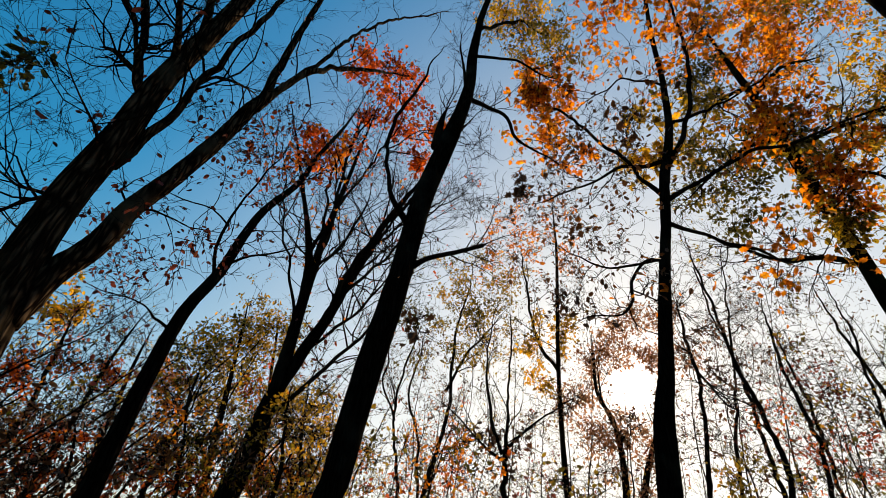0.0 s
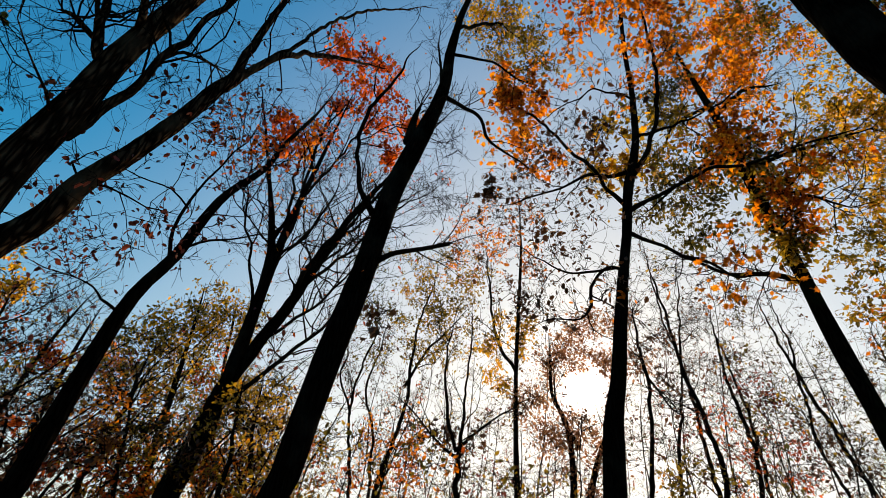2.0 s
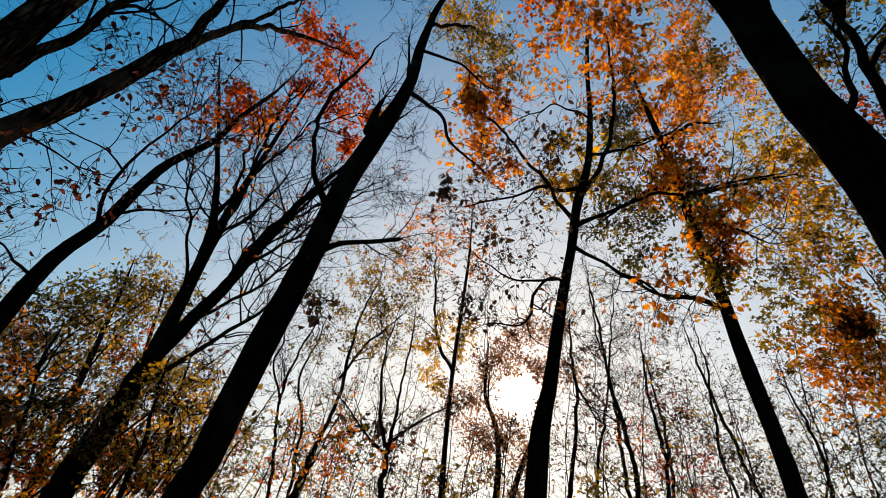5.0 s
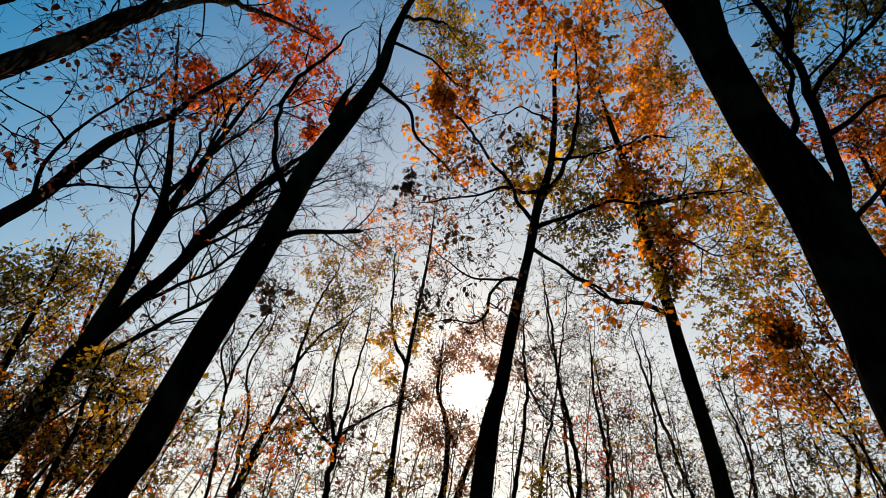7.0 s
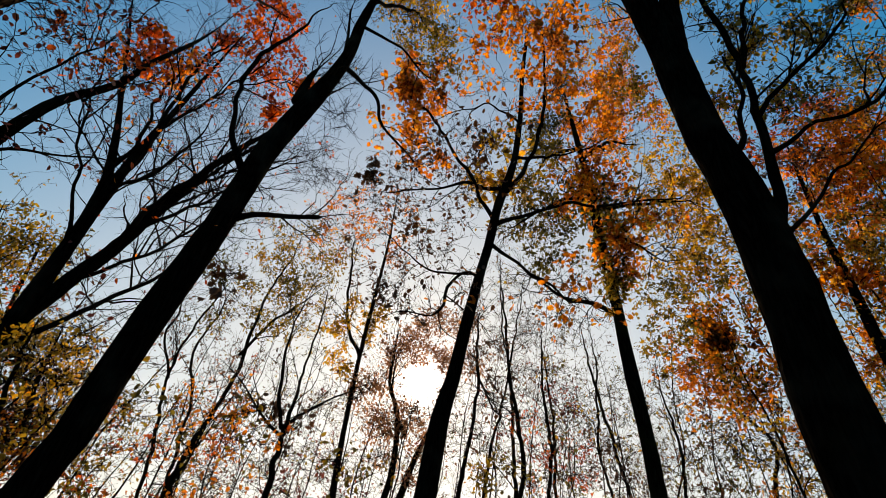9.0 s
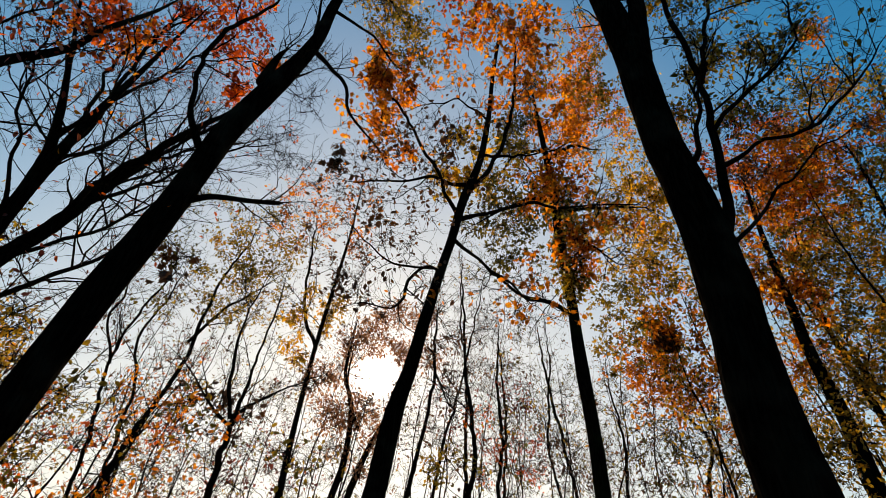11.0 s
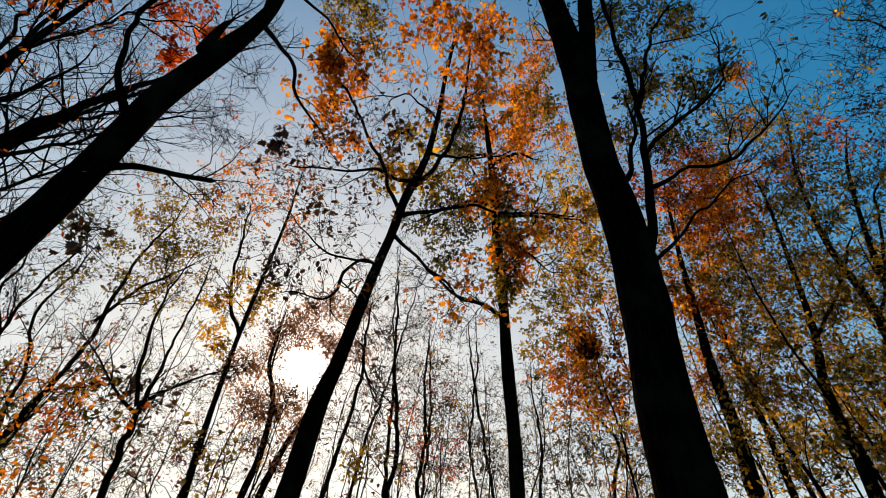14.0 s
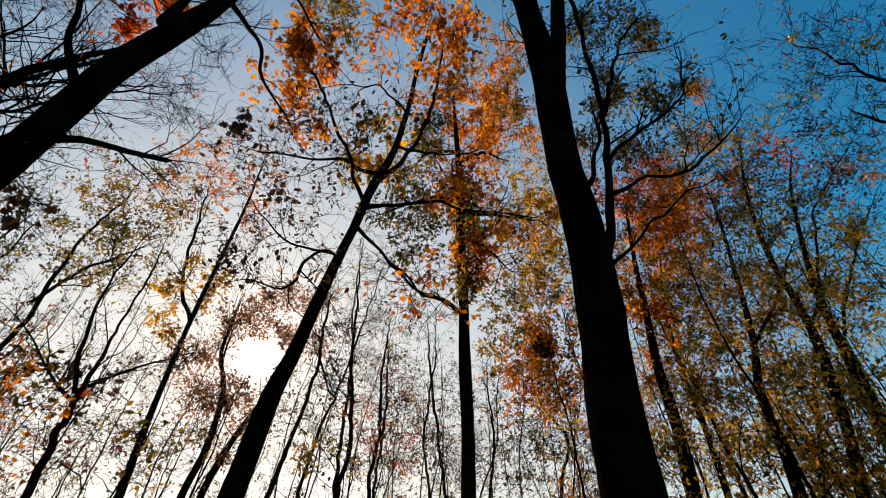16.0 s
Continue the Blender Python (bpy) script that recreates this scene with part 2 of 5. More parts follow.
def half_leaf(outline):
    """Both halves of a leaf, folded along its midrib and drooping at the tip."""
    rib = [(0, y, 0.10 * y - 0.22 * y * y) for y in (0.0, 0.5, 1.0)]
    side = [(x, y, 0.10 * y - 0.22 * y * y + 0.32 * x) for x, y in outline]
    n = len(side)
    v = rib + side + [(-x, y, z) for x, y, z in side]
    right = [0, *range(3, 3 + n), 2, 1]
    left = [1, 2, *range(2 + 2 * n, 2 + n, -1), 0]
    return np.array(v), right + left, [len(right), len(left)]


LEAF_SHAPES = {
    "lobed": half_leaf([(0.10, 0.10), (0.36, 0.12), (0.24, 0.30), (0.52, 0.46), (0.27, 0.56), (0.26, 0.80), (0.10, 0.82)]),
    "oval": half_leaf([(0.24, 0.22), (0.26, 0.66)]),
    "small": half_leaf([(0.30, 0.42)]),
}


def leaf_frames(at, size, rng, stalk=0.03):
    """A foot and three axes for each leaf: each turned its own way and hanging a little."""
    n = len(at)
    tip = rng.normal(0, 1, (n, 3)) + (0, 0, -0.55)
    tip /= np.linalg.norm(tip, axis=1)[:, None]
    face = rng.normal(0, 1, (n, 3)) + (0, 0, 0.4)
    side = np.cross(tip, face)
    side /= np.linalg.norm(side, axis=1)[:, None] + 1e-9
    up = np.cross(side, tip)
    s = size * rng.uniform(0.6, 1.25, (n, 1))
    wide = rng.uniform(0.65, 1.15, (n, 1))
    curl = rng.uniform(-0.6, 1.6, (n, 1))
    curl = np.where(np.abs(curl) < 0.12, 0.12, curl)
    return at + tip * stalk, side * s * wide, tip * s, up * s * curl


def leaf_mesh(frames, shape):
    tv, tl, ts = LEAF_SHAPES[shape]
    foot, side, tip, up = frames
    n = len(foot)
    v = foot[:, None, :] + tv[None, :, 0:1] * side[:, None, :] + tv[None, :, 1:2] * tip[:, None, :] + tv[None, :, 2:3] * up[:, None, :]
    loops = (np.arange(n)[:, None] * len(tv) + np.array(tl)[None, :]).ravel()
    return v.reshape(-1, 3), loops, np.tile(ts, n)


def leaves(at, size, shape, rng, stalk=0.03):
    return leaf_mesh(leaf_frames(at, size, rng, stalk), shape)


ONE_LEAF = {}


def single_leaves(frames, shape, kind, parent, origin):
    """Leaves that can be told apart one by one, all of a kind on one shared mesh."""
    if (shape, kind) not in ONE_LEAF:
        me = mesh_of("leaf", *LEAF_SHAPES[shape], False)
        me.materials.append(LEAVES[kind])
        ONE_LEAF[shape, kind] = me
    for foot, side, tip, up in zip(*frames):
        ob = new("leaf", ONE_LEAF[shape, kind])
        ob.parent = parent
        m = Matrix.Identity(4)
        for k, axis in enumerate((side, tip, up, foot - origin)):
            for row in range(3):
                m[row][k] = axis[row]
        ob.matrix_basis = m


def grow(nodes, radii, targets, rng, sag=0.0):
    """Grows a twig to each target from the nearest wood that is there by then."""
    cap = len(nodes) + 4 * len(targets)
    pos, rad = np.zeros((cap, 3)), np.zeros(cap)
    n = len(nodes)
    pos[:n], rad[:n] = nodes, radii
    d0 = np.array([np.min(np.sum((nodes - t) ** 2, 1)) for t in targets])
    paths, thick = [], []
    s = np.linspace(0, 1, 5)[:, None]
    for t in targets[np.argsort(d0)]:
        v = t - pos[:n]
        d = np.linalg.norm(v, axis=1)
        score = d * (1 + 0.45 * np.clip(-v[:, 2] / (d + 0.05), -0.5, 1)) + 0.1
        b = int(np.argmin(score))
        length = d[b]
        bow = rng.normal(0, 0.13, 3) * length + np.array((0, 0, -sag * length))
        kink = rng.normal(0, 0.05, (5, 3)) * length
        kink[0] = kink[-1] = 0
        path = pos[b] + s * (t - pos[b]) + 4 * s * (1 - s) * bow * 0.6 + kink
        r0 = min(0.75 * rad[b], 0.003 + 0.0075 * length)
        r = r0 + (0.0022 - r0) * s[:, 0] ** 0.8
        paths.append(path), thick.append(np.maximum(r, 0.0016))
        pos[n:n + 4], rad[n:n + 4] = path[1:], r[1:]
        n += 4
    return np.array(paths), np.array(thick)


def shoots(paths, each, length, rng):
    """Fine side shoots along the twigs, each bending as it thins."""
    m = len(paths) * each
    i = np.repeat(np.arange(len(paths)), each)
    f = rng.uniform(0.7, 4, m)
    k = np.minimum(f.astype(int), 3)
    a = paths[i, k] + (paths[i, k + 1] - paths[i, k]) * (f - k)[:, None]
    along = paths[i, k + 1] - paths[i, k]
    along /= np.linalg.norm(along, axis=1)[:, None] + 1e-9
    d = along + rng.normal(0, 0.5, (m, 3)) + (0, 0, 0.1)
    ln = length * rng.uniform(0.35, 1.3, (m, 1))
    bend = rng.normal(0, 0.32, (m, 3))
    run = [a]
    for _ in range(3):
        d = d + bend + rng.normal(0, 0.16, (m, 3))
        d /= np.linalg.norm(d, axis=1)[:, None]
        run.append(run[-1] + d * ln / 3)
    return np.stack(run, 1), np.tile((0.0026, 0.0021, 0.0016, 0.0011), (m, 1))


def cloud_points(n, rh, rv, rng):
    """Points in loose sprays round a few centres, thinning out towards the rim."""
    m = max(3, n // 9)
    c = rng.normal(0, 0.58, (m, 3))
    far = np.linalg.norm(c, axis=1)[:, None]
    c *= np.minimum(1, 1.15 / (far + 1e-6))
    p = c[rng.integers(0, m, n)] + rng.normal(0, 0.2, (n, 3)) + rng.normal(0, 0.12, (n, 3)) * (1, 1, 0.3)
    return p * (rh, rh, rv)


def resample(q, n):
    at = np.linspace(0, len(q) - 1, n)
    return np.stack([np.interp(at, np.arange(len(q)), q[:, k]) for k in range(4)], 1)


def sprout(paths, radii, each, length, rng, up=0.1, lo=0.15, n=7):
    """Side branches that leave every path at an angle and wander off, thinning."""
    m = len(paths) * each
    last = paths.shape[1] - 1
    i = np.repeat(np.arange(len(paths)), each)
    f = rng.uniform(lo, 0.98, m) * last
    k = np.minimum(f.astype(int), last - 1)
    w = (f - k)[:, None]
    start = paths[i, k] * (1 - w) + paths[i, k + 1] * w
    tang = paths[i, k + 1] - paths[i, k]
    tang /= np.linalg.norm(tang, axis=1)[:, None] + 1e-9
    side = rng.normal(0, 1, (m, 3))
    side -= tang * np.sum(side * tang, 1)[:, None]
    side /= np.linalg.norm(side, axis=1)[:, None] + 1e-9
    ang = rng.uniform(0.45, 1.15, (m, 1))
    d = tang * np.cos(ang) + side * np.sin(ang)
    ln = length * rng.uniform(0.4, 1.35, (m, 1)) * (1.15 - 0.5 * (f / last)[:, None])
    r0 = np.minimum(0.62 * radii[i, k], 0.003 + 0.0085 * ln[:, 0])
    out = [start]
    for _ in range(n - 1):
        d = d + rng.normal(0, 0.24, (m, 3)) + (0, 0, up)
        d /= np.linalg.norm(d, axis=1)[:, None]
        out.append(out[-1] + d * ln / (n - 1))
    taper = np.linspace(1, 0.22, n)[None, :]
    return np.stack(out, 1), np.maximum(r0[:, None] * taper, 0.0014)


def outside_sun_view(points, half=0.037):
    """True for the points outside a cone from camera to sun, cleared to fit the view."""
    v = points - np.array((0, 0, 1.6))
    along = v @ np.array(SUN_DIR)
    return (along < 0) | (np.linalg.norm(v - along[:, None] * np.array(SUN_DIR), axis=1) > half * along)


def tree(name, label, trunk, limbs=(), crowns=(), bark=None, top=None, seed=1, group="", twig_scale=1.35, bushy=(5, 0.9, "", 0), crook=0.006, blunt=None, stray_size=0.072, branch_from=0.42, single=0, leaf_gain=1.12, category="tree"):
    """A tree: its foot runs down into the ground, the trunk follows a few points, limbs leave it, and twigs grow
    from this wood into the crowns, each (x, y, z, half width, half height, twigs, leaves a twig, leaf kind, leaf length).
    blunt: the number of a limb that is broken off."""
    rng = np.random.default_rng(seed)
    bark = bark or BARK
    near = math.hypot(trunk[0][0], trunk[0][1]) < 7
    if group in FINE_LEAVED:
        leaf_gain = 1.05
    t = [list(p) for p in trunk]
    # down to the foot, with a flare
    a, b = np.array(t[0]), np.array(t[1])
    d = (a - b)[:3] / max(0.05, (b - a)[2])
    d[:2] *= 0.5
    h = a[2] + 0.15
    foot = [[*(a[:3] + d * h), a[3] * 1.75], [*(a[:3] + d * (h - 0.28)), a[3] * 1.28]] if h > 0.5 else []
    t = foot + t
    if top:
        # on to the top, straightening as it thins
        e, f = np.array(t[-1]), np.array(t[-2])
        g = (e - f)[:3] / np.linalg.norm((e - f)[:3])
        rise = top - e[2]
        for s in (0.35, 0.7, 1.0):
            side = g[:2] / max(g[2], 0.35) * rise * s * 0.55
            t.append([e[0] + side[0] + rng.normal(0, 0.06), e[1] + side[1] + rng.normal(0, 0.06), e[2] + rise * s, max(0.006, e[3] * (1 - 0.93 * s))])
    else:
        # the leader runs out into a twig
        e, f = np.array(t[-1]), np.array(t[-2])
        t.append([*(e[:3] + (e - f)[:3] * 0.7 + rng.normal(0, 0.05, 3)), 0.0025])
    foot_at = np.array([t[0][0], t[0][1], 0.0])
    root = tagged(new(name), label, category, group)
    root.location = foot_at
    q = spline(t, max(0.10, min(0.25, t[0][3])))
    big = t[0][3] > 0.1
    if not big:
        bends = np.cumsum(rng.normal(0, 1, (len(q), 3)), 0)
        bends -= np.linspace(0, 1, len(q))[:, None] * bends[-1]
        q[:, :3] += bends * crook * (1, 1, 0.2)
    v, l, s = tube(q, 18 if big else 8, 0.075 if big else 0.07, rng)
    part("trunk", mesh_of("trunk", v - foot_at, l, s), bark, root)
    nodes, radii = [q[len(q) // 3:, :3]], [q[len(q) // 3:, 3]]
    stems = [resample(q[int(len(q) * (branch_from if big else 0.2)):], 12)]
    for li in limbs:
        li0, li = li, [list(p) for p in li]
        if blunt is None or blunt != limbs.index(li0):
            e, f = np.array(li[-1]), np.array(li[-2])
            li.append([*(e[:3] + (e - f)[:3] * 0.8 + rng.normal(0, 0.06, 3)), 0.003])
        ql = spline(li, 0.10)
        run = np.concatenate(([0], np.cumsum(np.linalg.norm(np.diff(ql[:, :3], axis=0), axis=1))))
        knots = max(4, int(run[-1] / 0.22))
        zigzag = rng.normal(0, 0.024 * min(1, 0.016 / float(np.mean(ql[:, 3]))), (knots, 3))
        zigzag[0] = 0
        ql[:, :3] += np.stack([np.interp(run, np.linspace(0, run[-1], knots), zigzag[:, k]) for k in range(3)], 1)
        v, l, s = tube(ql, 10 if li[0][3] > 0.04 else 7, 0.09, rng)
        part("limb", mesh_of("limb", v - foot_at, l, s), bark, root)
        nodes.append(ql[:, :3]), radii.append(ql[:, 3])
        stems.append(resample(ql, 12))
    nodes, radii = np.vstack(nodes), np.concatenate(radii)
    wood = []
    stems = np.array(stems)
    each, length, stray, stray_n = bushy
    if each:
        b1, r1 = sprout(stems[:, :, :3], stems[:, :, 3], each, length, rng, 0.10)
        b2, r2 = sprout(b1, r1, 2 if group else 3, length * 0.5, rng, 0.08, 0.2, 5)
        b3, r3 = sprout(b2, r2, 3 if twig_scale < 1.5 else 2, length * 0.24, rng, 0.05, 0.2, 4 if big or near else 3)
        free = outside_sun_view(b3[:, 0]) & outside_sun_view(b3[:, -1])
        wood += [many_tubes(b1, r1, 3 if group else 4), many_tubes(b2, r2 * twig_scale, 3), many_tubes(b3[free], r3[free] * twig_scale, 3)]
        nodes = np.vstack([nodes, b1[:, 1:].reshape(-1, 3), b2[:, 2:].reshape(-1, 3)])
        radii = np.concatenate([radii, r1[:, 1:].ravel(), r2[:, 2:].ravel()])
        if stray:
            ends = np.concatenate([b3[:, -1], b2[:, 4], b2[:, 3], 0.5 * (b3[:, 0] + b3[:, -1])])
            weight = rng.exponential(1.0, len(ends)) ** 2.2
            count = int(stray_n * len(b1))
            at = ends[rng.choice(len(ends), count, p=weight / weight.sum())] + rng.normal(0, 0.03, (count, 3))
            v, l, s = leaves(at[outside_sun_view(at)], stray_size * leaf_gain * 0.9, "oval" if near else "small", rng)
            part("crown", mesh_of("crown", v - foot_at, l, s, False), LEAVES[stray], root, CROWN_WORDS[stray])
    for (x, y, z, rh, rv, n_twigs, per, kind, size) in crowns:
        goals = np.array((x, y, z)) + cloud_points(n_twigs, rh, rv, rng)
        paths, thick = grow(nodes, radii, goals, rng)
        fine, fine_r = shoots(paths, 2 if group else 3, 0.24, rng)
        free = outside_sun_view(fine[:, 0]) & outside_sun_view(fine[:, -1])
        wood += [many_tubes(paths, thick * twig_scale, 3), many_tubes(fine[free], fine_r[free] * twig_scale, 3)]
        keep = paths[:, 1:].reshape(-1, 3)
        nodes, radii = np.vstack([nodes, keep[::3]]), np.concatenate([radii, thick[:, 1:].ravel()[::3]])
        if per > 0:
            gain = 1.0 if kind == "plum" else leaf_gain
            count = int(min(n_twigs * per * (0.6 if group in FINE_LEAVED else 0.74), 2.4 * math.pi * rh * rv / (0.35 * (size * gain) ** 2)))
            ends = np.concatenate([fine[:, 3], fine[:, 2], paths[:, 4], paths[:, 3]])
            # leaves hang in bunches: some shoots carry many, some none
            weight = rng.exponential(1.0, len(ends)) ** 1.4
            inside = np.linalg.norm((ends - (x, y, z)) / (rh, rh, rv), axis=1) < 1.7
            weight = weight * (inside + 0.03)
            pick = rng.choice(len(ends), count, p=weight / weight.sum())
            at = ends[pick] + rng.normal(0, 0.04, (count, 3))
            at = at[outside_sun_view(at)]
            count = len(at)
            shape = "lobed" if 0.1 < size < 0.2 or (near and 0.075 < size < 0.2) else "oval" if 0.075 < size < 0.2 or near else "small"
            where = leaf_frames(at, size * gain, rng)
            # the lowest leaves of the crown stand alone
            order = np.argsort(at[:, 2])
            low = order[:single // len(crowns)] if count > single // len(crowns) + 5 else order[:max(0, count - 5) * bool(single)]
            rest = np.setdiff1d(order, low)
            v, l, s = leaf_mesh([f[rest] for f in where], shape)
            crown = part("crown", mesh_of("crown", v - foot_at, l, s, False), LEAVES[kind], root, CROWN_WORDS[kind])
            single_leaves([f[low] for f in where], shape, kind, crown, foot_at)
    if wood:
        v, l, s = join(wood)
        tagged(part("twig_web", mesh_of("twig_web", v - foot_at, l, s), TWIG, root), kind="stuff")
    return root


FINE_LEAVED = ("slender trees", "bare saplings", "leaning saplings")
CROWN_WORDS = {
    "orange": "bright orange autumn leaves", "red": "rust red autumn leaves", "gold": "golden yellow leaves",
    "olive": "olive and yellow leaves", "green": "dull green leaves", "plum": "sparse plum red leaves", "brown": "dark brown leaves in backlit silhouette", "rust": "thin pale brown leaves tinted by sun glare",
}

# ---------------------------------------------------------------- ground
def ground_height(x, y):
    return 0.10 * math.sin(x * 0.31 + 1) * math.cos(y * 0.27) + 0.05 * math.sin(x * 0.9 + y * 0.7)


def build_ground():
    rings = [0, 1, 2, 3.2, 4.5, 6, 8, 11, 15, 20, 28, 40, 60, 100, 180, 400, 1200, 4000]
    around = 72
    v, f = [(0, 0, 0)], []
    for r in rings[1:]:
        for k in range(around):
            a = 2 * math.pi * k / around
            x, y = r * math.sin(a), r * math.cos(a)
            v.append((x, y, ground_height(x, y) * (1 if r < 100 else 0) - 0.02))
    for k in range(around):
        f.append((0, 1 + (k + 1) % around, 1 + k))
    for i in range(len(rings) - 2):
        for k in range(around):
            a, b = 1 + i * around + k, 1 + i * around + (k + 1) % around
            f.append((a, b, b + around, a + around))
    me = bpy.data.meshes.new("ground")
    me.from_pydata(v, [], [p[::-1] for p in f])
    me.polygons.foreach_set("use_smooth", np.ones(len(f), bool))
    m, n, l, p = material("forest_floor")
    tc = n.new("ShaderNodeTexCoord")
    vor = n.new("ShaderNodeTexVoronoi")
    vor.inputs["Scale"].default_value = 24
    vor.inputs["Randomness"].default_value = 1.0
    l.new(tc.outputs["Object"], vor.inputs["Vector"])
    cols = ramp(n, [(0.0, (0.05, 0.028, 0.014)), (0.35, (0.13, 0.06, 0.022)), (0.7, (0.22, 0.10, 0.03)), (1.0, (0.09, 0.06, 0.035))])
    l.new(vor.outputs["Color"], cols.inputs["Fac"])
    soil = n.new("ShaderNodeTexNoise")
    soil.inputs["Scale"].default_value, soil.inputs["Detail"].default_value = 0.9, 8
    l.new(tc.outputs["Object"], soil.inputs["Vector"])
    bare = ramp(n, [(0.45, (1, 1, 1)), (0.62, (0.32, 0.28, 0.24))])
    l.new(soil.outputs["Fac"], bare.inputs["Fac"])
    mixed = n.new("ShaderNodeMixRGB")
    mixed.blend_type, mixed.inputs["Fac"].default_value = "MULTIPLY", 1
    l.new(cols.outputs["Color"], mixed.inputs[1])
    l.new(bare.outputs["Color"], mixed.inputs[2])
    l.new(mixed.outputs[0], p.inputs["Base Color"])
    p.inputs["Roughness"].default_value = 0.9
    bump = n.new("ShaderNodeBump")
    bump.inputs["Distance"].default_value, bump.inputs["Strength"].default_value = 0.012, 0.6
    l.new(vor.outputs["Distance"], bump.inputs["Height"])
    l.new(bump.outputs[0], p.inputs["Normal"])
    me.materials.append(m)
    tagged(new("ground", me), "forest floor covered in brown fallen leaves", "ground", kind="structure")
    rng = np.random.default_rng(5)
    a, r = rng.uniform(0, 6.283, 7000), 9 * np.sqrt(rng.uniform(0.005, 1, 7000))
    at = np.stack([r * np.sin(a), r * np.cos(a), np.zeros(7000)], 1)
    at[:, 2] = [ground_height(x, y) + 0.02 for x, y, _ in at]
    v, l2, s = leaves(at, 0.11, "oval", rng, 0.0)
    v[:, 2] = np.maximum(v[:, 2] * 0.25 + np.repeat(at[:, 2], len(LEAF_SHAPES["oval"][0])) * 0.75, np.repeat(at[:, 2], len(LEAF_SHAPES["oval"][0])) - 0.015)
    ob = new("leaf_litter", mesh_of("leaf_litter", v, l2, s, False))
    ob.data.materials.append(LEAVES["brown"])
    tagged(ob, "loose brown and rust leaves lying on the ground", "fallen leaves", kind="stuff")


build_ground()

